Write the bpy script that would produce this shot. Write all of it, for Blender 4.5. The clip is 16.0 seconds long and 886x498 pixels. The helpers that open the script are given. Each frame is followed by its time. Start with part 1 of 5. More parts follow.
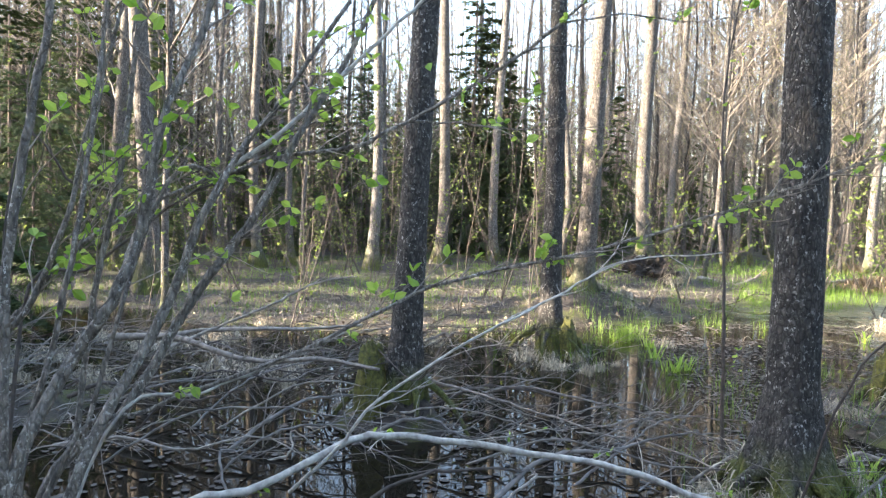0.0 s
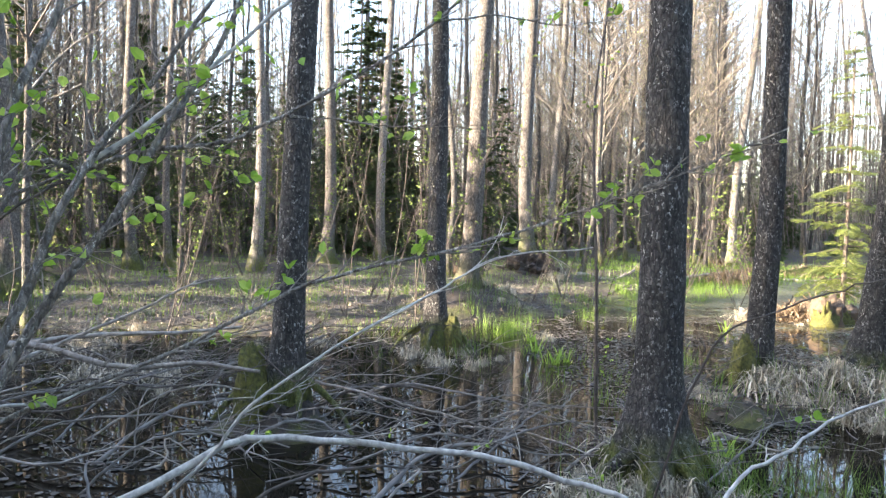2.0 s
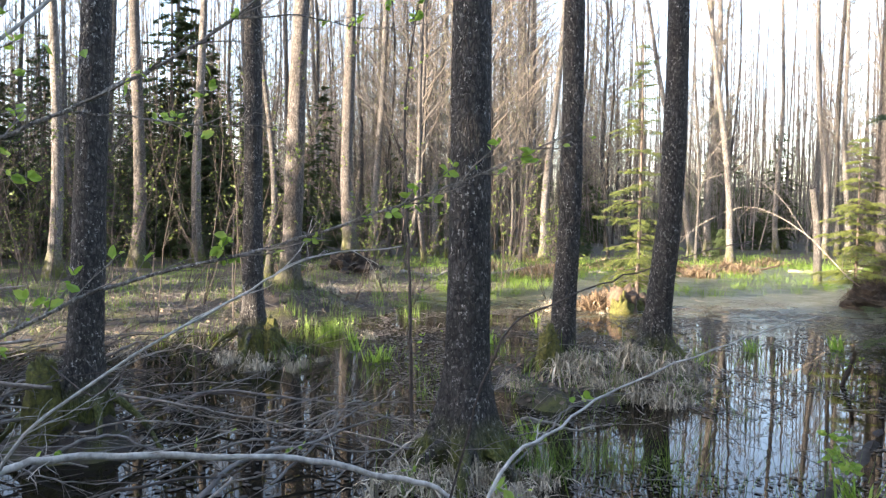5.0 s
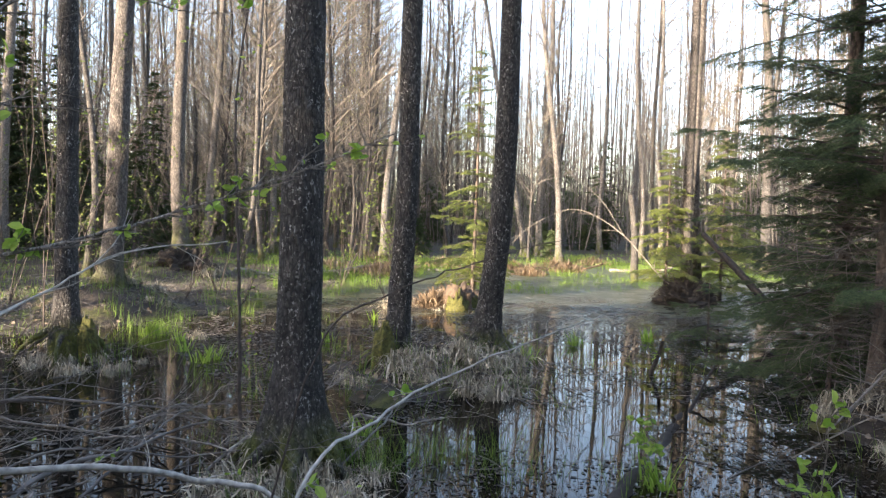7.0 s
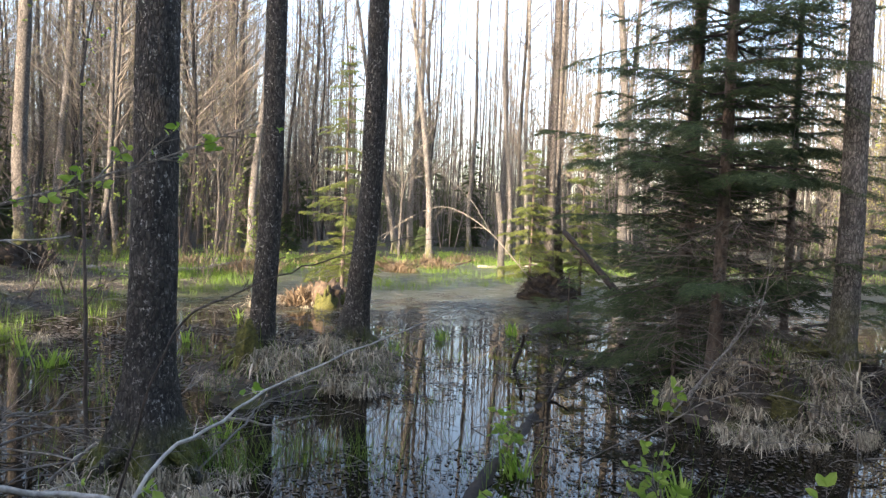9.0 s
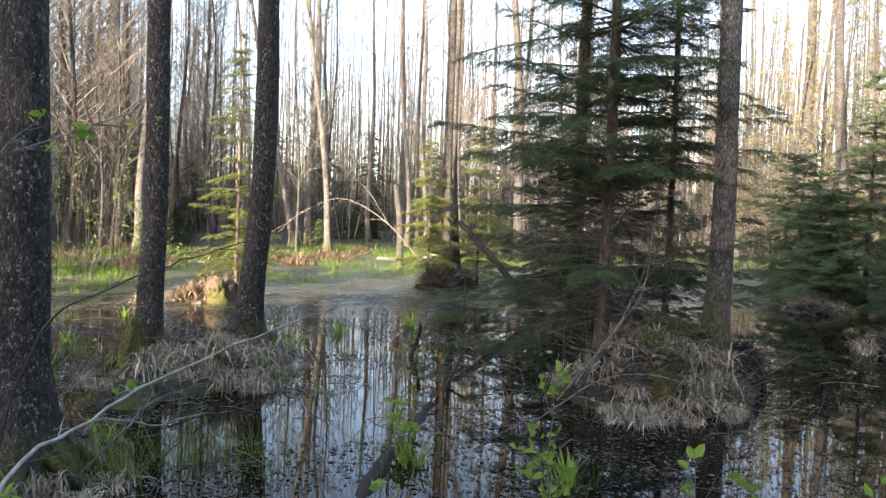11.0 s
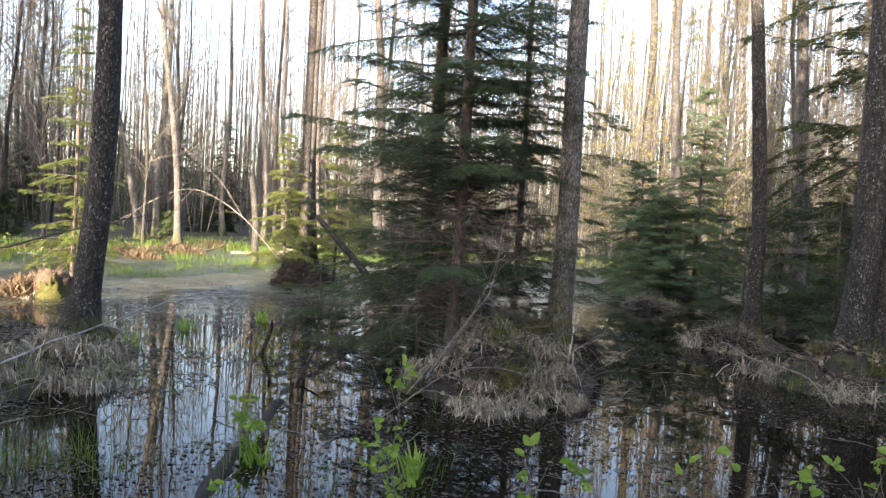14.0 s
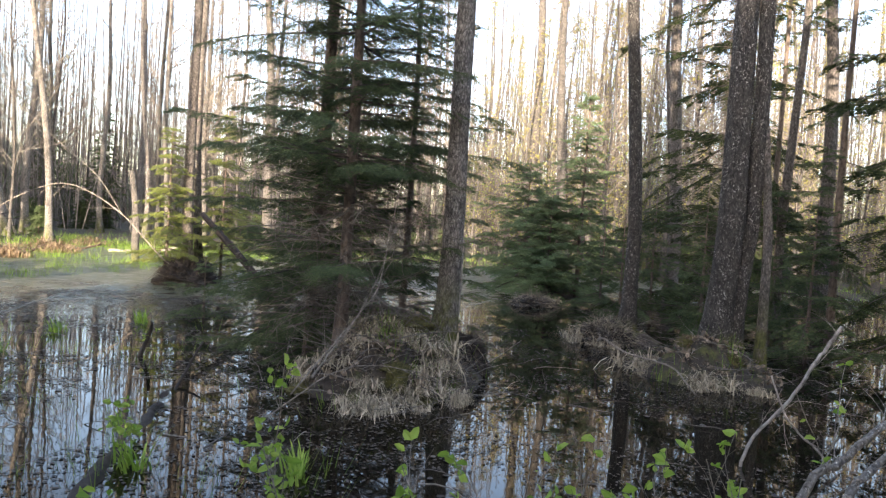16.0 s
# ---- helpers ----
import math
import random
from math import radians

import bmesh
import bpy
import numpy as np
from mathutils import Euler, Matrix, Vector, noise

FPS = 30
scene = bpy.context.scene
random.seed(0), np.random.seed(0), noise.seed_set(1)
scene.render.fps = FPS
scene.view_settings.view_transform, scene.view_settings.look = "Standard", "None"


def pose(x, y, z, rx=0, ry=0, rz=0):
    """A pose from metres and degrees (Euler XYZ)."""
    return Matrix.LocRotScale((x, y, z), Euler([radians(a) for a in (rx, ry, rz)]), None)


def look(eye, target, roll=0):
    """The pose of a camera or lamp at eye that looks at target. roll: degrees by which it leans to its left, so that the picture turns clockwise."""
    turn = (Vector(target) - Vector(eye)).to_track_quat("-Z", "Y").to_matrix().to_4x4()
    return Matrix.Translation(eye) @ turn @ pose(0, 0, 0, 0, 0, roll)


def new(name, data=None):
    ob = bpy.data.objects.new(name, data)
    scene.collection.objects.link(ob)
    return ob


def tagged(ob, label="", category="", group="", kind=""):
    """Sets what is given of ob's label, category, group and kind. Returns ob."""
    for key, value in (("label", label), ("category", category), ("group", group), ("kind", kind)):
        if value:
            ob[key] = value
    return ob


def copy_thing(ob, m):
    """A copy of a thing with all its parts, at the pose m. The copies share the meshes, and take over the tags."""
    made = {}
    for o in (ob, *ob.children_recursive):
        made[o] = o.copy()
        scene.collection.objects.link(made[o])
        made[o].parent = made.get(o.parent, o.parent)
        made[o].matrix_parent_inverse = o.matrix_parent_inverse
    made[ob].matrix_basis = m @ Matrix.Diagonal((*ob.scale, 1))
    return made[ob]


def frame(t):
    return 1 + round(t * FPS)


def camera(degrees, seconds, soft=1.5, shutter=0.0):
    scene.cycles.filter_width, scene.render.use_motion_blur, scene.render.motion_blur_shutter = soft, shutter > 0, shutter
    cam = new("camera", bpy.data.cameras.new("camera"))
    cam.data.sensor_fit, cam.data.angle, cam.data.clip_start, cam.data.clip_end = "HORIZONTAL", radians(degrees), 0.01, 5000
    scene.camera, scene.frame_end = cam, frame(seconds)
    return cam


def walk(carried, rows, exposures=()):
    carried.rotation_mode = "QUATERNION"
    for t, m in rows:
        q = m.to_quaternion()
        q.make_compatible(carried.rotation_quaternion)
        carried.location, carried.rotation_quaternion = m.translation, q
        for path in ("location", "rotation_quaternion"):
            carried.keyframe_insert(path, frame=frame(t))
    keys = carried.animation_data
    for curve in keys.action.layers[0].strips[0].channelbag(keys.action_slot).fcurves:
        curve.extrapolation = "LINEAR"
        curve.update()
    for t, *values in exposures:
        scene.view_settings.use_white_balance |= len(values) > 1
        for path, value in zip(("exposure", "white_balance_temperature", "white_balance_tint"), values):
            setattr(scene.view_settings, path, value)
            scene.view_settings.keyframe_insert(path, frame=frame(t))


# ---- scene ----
cam = camera(62.26, 16.0, soft=1.35)
# seconds, eye, yaw, pitch and roll (leaning to the left) in degrees
ROWS = [
    (0.0, -0.000, -0.000, 1.508, 0.00, -2.94, 1.56),
    (0.5, 0.005, -0.002, 1.506, -2.14, -2.81, 1.55),
    (1.0, 0.014, -0.006, 1.506, -4.63, -2.47, 1.46),
    (1.5, 0.029, -0.005, 1.505, -6.40, -2.58, 1.53),
    (2.0, 0.046, -0.006, 1.499, -8.66, -2.77, 1.37),
    (2.5, 0.056, -0.004, 1.499, -10.77, -2.99, 1.50),
    (3.0, 0.069, -0.002, 1.498, -12.80, -2.82, 1.74),
    (3.2, 0.075, -0.004, 1.503, -13.79, -2.66, 1.29),
    (5.3, 0.129, -0.066, 1.505, -23.92, -2.34, 1.32),
    (5.5, 0.137, -0.068, 1.505, -25.23, -2.09, 1.59),
    (6.0, 0.150, -0.075, 1.504, -28.54, -1.59, 1.38),
    (6.5, 0.153, -0.086, 1.500, -31.40, -1.88, 2.15),
    (7.0, 0.167, -0.086, 1.498, -34.39, -2.42, 1.95),
    (7.5, 0.176, -0.095, 1.499, -37.14, -2.39, 2.05),
    (8.0, 0.190, -0.098, 1.497, -40.00, -2.21, 2.16),
    (8.5, 0.197, -0.106, 1.498, -42.29, -2.13, 2.15),
    (9.0, 0.203, -0.116, 1.494, -44.35, -2.28, 2.39),
    (9.2, 0.208, -0.120, 1.488, -45.24, -2.49, 1.97),
    (11.3, 0.225, -0.172, 1.493, -53.41, -2.48, 2.06),
    (11.5, 0.227, -0.177, 1.494, -54.32, -2.40, 2.03),
    (12.0, 0.229, -0.185, 1.492, -56.49, -2.29, 2.25),
    (12.5, 0.233, -0.194, 1.492, -58.46, -2.29, 2.66),
    (13.0, 0.239, -0.196, 1.489, -60.07, -2.32, 3.17),
    (13.5, 0.239, -0.202, 1.490, -61.21, -2.36, 3.45),
    (14.0, 0.243, -0.217, 1.489, -62.95, -2.41, 3.40),
    (14.5, 0.242, -0.223, 1.496, -64.63, -2.35, 3.47),
    (15.0, 0.230, -0.248, 1.491, -66.34, -2.12, 3.50),
    (15.5, 0.212, -0.272, 1.493, -68.43, -2.06, 3.58),
    (16.0, 0.203, -0.292, 1.500, -71.25, -2.00, 3.89),
]
walk(cam, [(t, pose(x, y, z, 90 + pitch, -roll, yaw)) for t, x, y, z, yaw, pitch, roll in ROWS],
     [(0.0, 3.2, 6650, 14), (3.0, 3.1, 6650, 16), (6.0, 2.53, 6800, 18), (9.0, 2.31, 6850, 18), (12.0, 2.39, 6850, 18), (16.0, 2.48, 6900, 18)])

# ------------------------------------------------------------------ world, sun
SUN_FROM = Vector((-1.0, -0.12, 0.29)).normalized()      # a low evening sun behind the camera's left shoulder
world = bpy.data.worlds.new("world")
scene.world = world
world.use_nodes = True
wn = world.node_tree
sky = wn.nodes.new("ShaderNodeTexSky")
sky.sky_type = "NISHITA"
sky.sun_disc = False
sky.sun_elevation = math.asin(SUN_FROM.z)
sky.sun_rotation = math.atan2(SUN_FROM.x, SUN_FROM.y)
sky.air_density, sky.dust_density, sky.ozone_density = 1.0, 1.7, 1.3
wn.nodes["Background"].inputs["Strength"].default_value = 0.15
wn.links.new(sky.outputs[0], wn.nodes["Background"].inputs[0])
sun = new("sun", bpy.data.lights.new("sun", "SUN"))
sun.data.energy, sun.data.angle, sun.data.color = 4.7, radians(0.6), (1.0, 0.88, 0.70)
sun.matrix_world = look(SUN_FROM * 60, (0, 0, 0))


# ------------------------------------------------------------------ materials
def material(name):
    m = bpy.data.materials.new(name)
    m.use_nodes = True
    return m, m.node_tree, m.node_tree.nodes["Principled BSDF"]


def add(tree, kind, **values):
    n = tree.nodes.new(kind)
    for k, v in values.items():
        if k in n.inputs:
            n.inputs[k].default_value = v
    return n


def coords(tree, scale=(1, 1, 1), world_space=False):
    mp = tree.nodes.new("ShaderNodeMapping")
    mp.inputs["Scale"].default_value = scale
    if world_space:
        src = tree.nodes.new("ShaderNodeNewGeometry").outputs["Position"]
    else:
        src = tree.nodes.new("ShaderNodeTexCoord").outputs["Object"]
    tree.links.new(src, mp.inputs["Vector"])
    return mp.outputs["Vector"]


def ramp(tree, source, *stops):
    r = tree.nodes.new("ShaderNodeValToRGB")
    e = r.color_ramp.elements
    while len(e) < len(stops):
        e.new(0.5)
    for el, (p, c) in zip(e, stops):
        el.position, el.color = p, (*c, 1)
    tree.links.new(source, r.inputs["Fac"])
    return r.outputs["Color"]


def mixed(tree, fac, a, b, mode="MIX"):
    m = tree.nodes.new("ShaderNodeMix")
    m.data_type, m.blend_type = "RGBA", mode
    for source, key in ((fac, 0), (a, 6), (b, 7)):
        if isinstance(source, (int, float)):
            m.inputs[key].default_value = source
        elif isinstance(source, tuple):
            m.inputs[key].default_value = (*source, 1)
        else:
            tree.links.new(source, m.inputs[key])
    return m.outputs[2]


def noise_tex(tree, vec, scale, detail=4.0, rough=0.6):
    n = add(tree, "ShaderNodeTexNoise", Scale=scale, Detail=detail, Roughness=rough)
    tree.links.new(vec, n.inputs["Vector"])
    return n.outputs["Fac"]


def bumped(tree, bsdf, height, strength=0.5, distance=0.01):
    b = add(tree, "ShaderNodeBump", Strength=strength, Distance=distance)
    tree.links.new(height, b.inputs["Height"])
    tree.links.new(b.outputs[0], bsdf.inputs["Normal"])


def bark(name, dark, light, fleck, fleck_amount=0.62, moss=0.0, plate=46, deep=0.32, fleck_size=92):
    """Bark of small plates between cracks, with pale lichen flecks, and moss round the foot where it has any."""
    m, t, b = material(name)
    v = coords(t, (1, 1, 0.42))
    v2 = coords(t, (1, 1, 0.7))
    furrow = noise_tex(t, v, 38, 5, 0.65)
    warp = t.nodes.new("ShaderNodeMix")
    warp.data_type, warp.blend_type = "RGBA", "ADD"
    warp.inputs[0].default_value = 0.035
    wobble = add(t, "ShaderNodeTexNoise", Scale=14.0, Detail=3.0)
    t.links.new(v, wobble.inputs["Vector"])
    t.links.new(v, warp.inputs[6])
    t.links.new(wobble.outputs["Color"], warp.inputs[7])
    cells = add(t, "ShaderNodeTexVoronoi", Scale=float(plate))
    cells.feature = "DISTANCE_TO_EDGE"
    t.links.new(warp.outputs[2], cells.inputs["Vector"])
    tone = add(t, "ShaderNodeTexVoronoi", Scale=float(plate))
    t.links.new(warp.outputs[2], tone.inputs["Vector"])
    crack = ramp(t, cells.outputs["Distance"], (0.0, (deep, deep, deep)), (0.2, (1, 1, 1)))
    base = ramp(t, furrow, (0.3, dark), (0.72, light))
    grey = t.nodes.new("ShaderNodeRGBToBW")
    t.links.new(tone.outputs["Color"], grey.inputs[0])
    base = mixed(t, 0.8, base, ramp(t, grey.outputs[0], (0.2, (0.72, 0.71, 0.70)), (0.8, (1.3, 1.29, 1.28))), "MULTIPLY")
    base = mixed(t, 0.9, base, crack, "MULTIPLY")
    broad = noise_tex(t, v2, 3.0, 3)
    base = mixed(t, 0.45, base, ramp(t, broad, (0.3, (0.55, 0.53, 0.5)), (0.7, (1.25, 1.2, 1.15))), "MULTIPLY")
    spot = ramp(t, noise_tex(t, v2, fleck_size, 4, 0.75), (fleck_amount, (0, 0, 0)), (fleck_amount + 0.05, (1, 1, 1)))
    patchy = t.nodes.new("ShaderNodeMath")
    patchy.operation = "MULTIPLY"
    t.links.new(spot, patchy.inputs[0])
    t.links.new(ramp(t, noise_tex(t, v2, 9, 3, 0.6), (0.40, (0.1, 0.1, 0.1)), (0.62, (1, 1, 1))), patchy.inputs[1])
    base = mixed(t, patchy.outputs[0], base, fleck)
    if moss:
        z = t.nodes.new("ShaderNodeSeparateXYZ")
        t.links.new(coords(t), z.inputs[0])
        up = t.nodes.new("ShaderNodeMapRange")
        t.links.new(z.outputs["Z"], up.inputs["Value"])
        up.inputs["From Min"].default_value, up.inputs["From Max"].default_value = 0.75 * moss, 0.15 * moss
        grow = t.nodes.new("ShaderNodeMath")
        grow.operation = "MULTIPLY"
        t.links.new(up.outputs[0], grow.inputs[0])
        t.links.new(ramp(t, noise_tex(t, v2, 5, 4), (0.36, (0, 0, 0)), (0.50, (1, 1, 1))), grow.inputs[1])
        base = mixed(t, grow.outputs[0], base, ramp(t, furrow, (0.3, (0.03, 0.04, 0.008)), (0.8, (0.16, 0.17, 0.03))))
    t.links.new(base, b.inputs["Base Color"])
    b.inputs["Roughness"].default_value = 0.88
    height = t.nodes.new("ShaderNodeMath")
    height.operation = "MULTIPLY"
    t.links.new(furrow, height.inputs[0])
    t.links.new(crack, height.inputs[1])
    bumped(t, b, height.outputs[0], 1.0, 0.02)
    return m


def two_tone(name, a, b_col, scale, rough=0.85, stretch=(1, 1, 1), bump=0.3, by_island=False, low=0.6, high=1.35):
    m, t, b = material(name)
    v = coords(t, stretch)
    n = noise_tex(t, v, scale, 5, 0.65)
    col = ramp(t, n, (0.3, a), (0.7, b_col))
    if by_island:
        g = t.nodes.new("ShaderNodeNewGeometry")
        col = mixed(t, 1.0, col, ramp(t, g.outputs["Random Per Island"], (0.0, (low, low * 0.97, low * 0.92)), (1.0, (high, high, high * 0.97))), "MULTIPLY")
    t.links.new(col, b.inputs["Base Color"])
    b.inputs["Roughness"].default_value = rough
    bumped(t, b, n, bump, 0.006)
    return m


def leafy(name, a, b_col, through_share=0.35, rough=0.55, gloss=0.5):
    """Thin green blades and leaves that let some light through."""
    m, t, b = material(name)
    g = t.nodes.new("ShaderNodeNewGeometry")
    col = ramp(t, g.outputs["Random Per Island"], (0.0, a), (1.0, b_col))
    t.links.new(col, b.inputs["Base Color"])
    b.inputs["Roughness"].default_value = rough
    b.inputs["Specular IOR Level"].default_value = gloss
    tr = t.nodes.new("ShaderNodeBsdfTranslucent")
    t.links.new(col, tr.inputs["Color"])
    mix = t.nodes.new("ShaderNodeMixShader")
    mix.inputs[0].default_value = through_share
    t.links.new(b.outputs[0], mix.inputs[1])
    t.links.new(tr.outputs[0], mix.inputs[2])
    t.links.new(mix.outputs[0], t.nodes["Material Output"].inputs["Surface"])
    return m


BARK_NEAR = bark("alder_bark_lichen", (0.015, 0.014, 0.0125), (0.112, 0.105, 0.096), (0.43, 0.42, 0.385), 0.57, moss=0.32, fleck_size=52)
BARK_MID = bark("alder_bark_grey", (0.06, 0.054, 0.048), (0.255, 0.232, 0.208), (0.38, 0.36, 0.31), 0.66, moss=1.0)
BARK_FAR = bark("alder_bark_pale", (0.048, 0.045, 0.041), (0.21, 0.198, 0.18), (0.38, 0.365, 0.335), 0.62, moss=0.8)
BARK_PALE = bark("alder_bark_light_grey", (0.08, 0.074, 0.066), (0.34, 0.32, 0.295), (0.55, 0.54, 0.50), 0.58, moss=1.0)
# darker copy of the far bark, with the wood's shade in its colour
BARK_DIM = bark("far_bark_shaded", (0.035, 0.032, 0.029), (0.135, 0.123, 0.112), (0.25, 0.235, 0.215), 0.64)
BARK_SPRUCE = two_tone("spruce_bark", (0.05, 0.036, 0.028), (0.19, 0.15, 0.12), 30, stretch=(1, 1, 0.5), bump=0.8)
TWIG = two_tone("twig_bark", (0.07, 0.06, 0.05), (0.28, 0.25, 0.218), 25, by_island=True)
STEM = bark("sapling_bark", (0.075, 0.066, 0.055), (0.36, 0.33, 0.285), (0.55, 0.52, 0.46), 0.56, plate=48, deep=0.55)
DEAD_SPRUCE = two_tone("dead_spruce_twig", (0.05, 0.042, 0.035), (0.19, 0.165, 0.14), 25, by_island=True)
DARK_TWIG = two_tone("dark_twig_bark", (0.03, 0.024, 0.02), (0.11, 0.09, 0.075), 25)
THICKET = two_tone("thicket_bark", (0.07, 0.065, 0.06), (0.24, 0.22, 0.205), 8, by_island=True)
PALEBARK = two_tone("smooth_pale_bark", (0.20, 0.185, 0.16), (0.60, 0.57, 0.50), 26, stretch=(1, 1, 0.7), bump=0.5)
DEADWOOD = two_tone("weathered_wood", (0.10, 0.085, 0.07), (0.43, 0.385, 0.33), 18, stretch=(1, 1, 1), bump=0.5)
STUMPWOOD = two_tone("stump_wood", (0.035, 0.025, 0.017), (0.17, 0.115, 0.072), 16, bump=0.6)
ROTTEN = two_tone("wet_rotten_wood", (0.008, 0.007, 0.005), (0.05, 0.038, 0.028), 22, bump=0.8)
STRAW = two_tone("dry_sedge", (0.27, 0.23, 0.16), (0.60, 0.53, 0.41), 3, by_island=True, bump=0.0, low=0.3, high=1.4)
LITTER = two_tone("dead_leaves", (0.06, 0.045, 0.032), (0.30, 0.24, 0.18), 9, by_island=True, bump=0.0, low=0.2, high=1.5)
DEADGRASS = two_tone("dead_grass", (0.12, 0.105, 0.08), (0.36, 0.32, 0.25), 3, by_island=True, bump=0.0)
RUST = two_tone("dead_bracken", (0.10, 0.068, 0.042), (0.34, 0.25, 0.16), 5, by_island=True, bump=0.0)
PAD = two_tone("floating_leaf", (0.025, 0.022, 0.018), (0.11, 0.095, 0.078), 6, by_island=True, rough=0.75, bump=0.0)
MOSS = two_tone("moss", (0.020, 0.022, 0.006), (0.15, 0.145, 0.028), 34, bump=1.0)
MOSS_LIGHT = two_tone("hummock_moss", (0.025, 0.027, 0.008), (0.15, 0.14, 0.04), 45, bump=1.0)
GRASS = leafy("green_grass", (0.07, 0.15, 0.016), (0.22, 0.33, 0.05))
NEEDLE_BUSH = leafy("islet_spruce_needles", (0.07, 0.115, 0.055), (0.16, 0.22, 0.11), 0.25, 0.8, 0.15)
NEEDLE_MID = leafy("bushy_spruce_needles", (0.04, 0.062, 0.028), (0.095, 0.125, 0.052), 0.15, 0.8, 0.15)
LEAF = leafy("young_leaf", (0.18, 0.34, 0.035), (0.46, 0.60, 0.12), 0.55)
NEEDLE = leafy("spruce_needles", (0.016, 0.026, 0.009), (0.055, 0.072, 0.022), 0.10, 0.8, 0.15)
NEEDLE_NEAR = leafy("hummock_spruce_needles", (0.034, 0.054, 0.025), (0.100, 0.135, 0.056), 0.2, 0.75, 0.2)
# sunlit copy of the spruce needles, the sun's yellow put into the colour
NEEDLE_LIT = leafy("sunlit_spruce_needles", (0.07, 0.10, 0.018), (0.17, 0.19, 0.04), 0.25)
HAZE_LEAF = leafy("budding_leaf", (0.09, 0.15, 0.025), (0.22, 0.28, 0.065), 0.45)
# gold of the evening sun on the far right wood, put into leaf colour
SUN_GOLD_LEAF = leafy("sun_gold_leaf", (0.17, 0.17, 0.035), (0.36, 0.33, 0.11), 0.4)
BUDS = leafy("opening_buds", (0.16, 0.19, 0.06), (0.30, 0.30, 0.12), 0.3)


def ground_material():
    m, t, b = material("forest_floor")
    v = coords(t, (1, 1, 1), True)
    fine = noise_tex(t, v, 14, 7, 0.7)
    mud = ramp(t, fine, (0.3, (0.010, 0.008, 0.006)), (0.7, (0.07, 0.055, 0.040)))
    green = ramp(t, fine, (0.3, (0.035, 0.05, 0.01)), (0.7, (0.13, 0.16, 0.035)))
    patch = ramp(t, noise_tex(t, v, 0.45, 4, 0.6), (0.56, (0, 0, 0)), (0.72, (0.8, 0.8, 0.8)))
    tuft = ramp(t, noise_tex(t, v, 2.6, 4, 0.65), (0.50, (0, 0, 0)), (0.62, (0.85, 0.85, 0.85)))
    mossy = ramp(t, fine, (0.3, (0.02, 0.024, 0.006)), (0.7, (0.12, 0.125, 0.025)))
    both = mixed(t, tuft, mixed(t, patch, mud, green), mossy)
    t.links.new(both, b.inputs["Base Color"])
    b.inputs["Roughness"].default_value = 0.9
    bumped(t, b, fine, 0.8, 0.03)
    return m


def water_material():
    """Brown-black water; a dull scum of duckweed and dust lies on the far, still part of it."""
    m, t, b = material("swamp_water")
    v = coords(t, (1, 1, 1), True)
    xyz = t.nodes.new("ShaderNodeSeparateXYZ")
    t.links.new(v, xyz.inputs[0])
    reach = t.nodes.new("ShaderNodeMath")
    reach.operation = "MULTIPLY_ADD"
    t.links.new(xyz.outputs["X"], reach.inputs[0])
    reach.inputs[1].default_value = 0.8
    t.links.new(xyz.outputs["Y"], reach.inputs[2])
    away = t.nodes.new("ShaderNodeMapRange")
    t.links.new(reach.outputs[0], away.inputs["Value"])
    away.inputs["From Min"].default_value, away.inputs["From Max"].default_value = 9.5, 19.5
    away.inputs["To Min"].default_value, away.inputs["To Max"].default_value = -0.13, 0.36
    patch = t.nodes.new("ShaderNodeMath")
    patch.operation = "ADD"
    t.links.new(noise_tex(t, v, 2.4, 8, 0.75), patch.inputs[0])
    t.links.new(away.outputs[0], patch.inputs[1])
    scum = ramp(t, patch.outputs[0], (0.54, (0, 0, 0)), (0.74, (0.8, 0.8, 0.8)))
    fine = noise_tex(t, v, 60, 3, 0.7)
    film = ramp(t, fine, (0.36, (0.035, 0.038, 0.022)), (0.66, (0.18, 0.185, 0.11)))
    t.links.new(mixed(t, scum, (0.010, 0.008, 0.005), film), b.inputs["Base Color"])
    b.inputs["IOR"].default_value = 1.33
    # weaker than plain water's reflection, set low to darken the pool
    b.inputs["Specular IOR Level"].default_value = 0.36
    t.links.new(ramp(t, patch.outputs[0], (0.50, (0.012, 0.012, 0.012)), (0.90, (0.5, 0.5, 0.5))), b.inputs["Roughness"])
    bumped(t, b, noise_tex(t, v, 5.0, 2), 0.02, 0.02)
    return m


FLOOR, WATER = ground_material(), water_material()


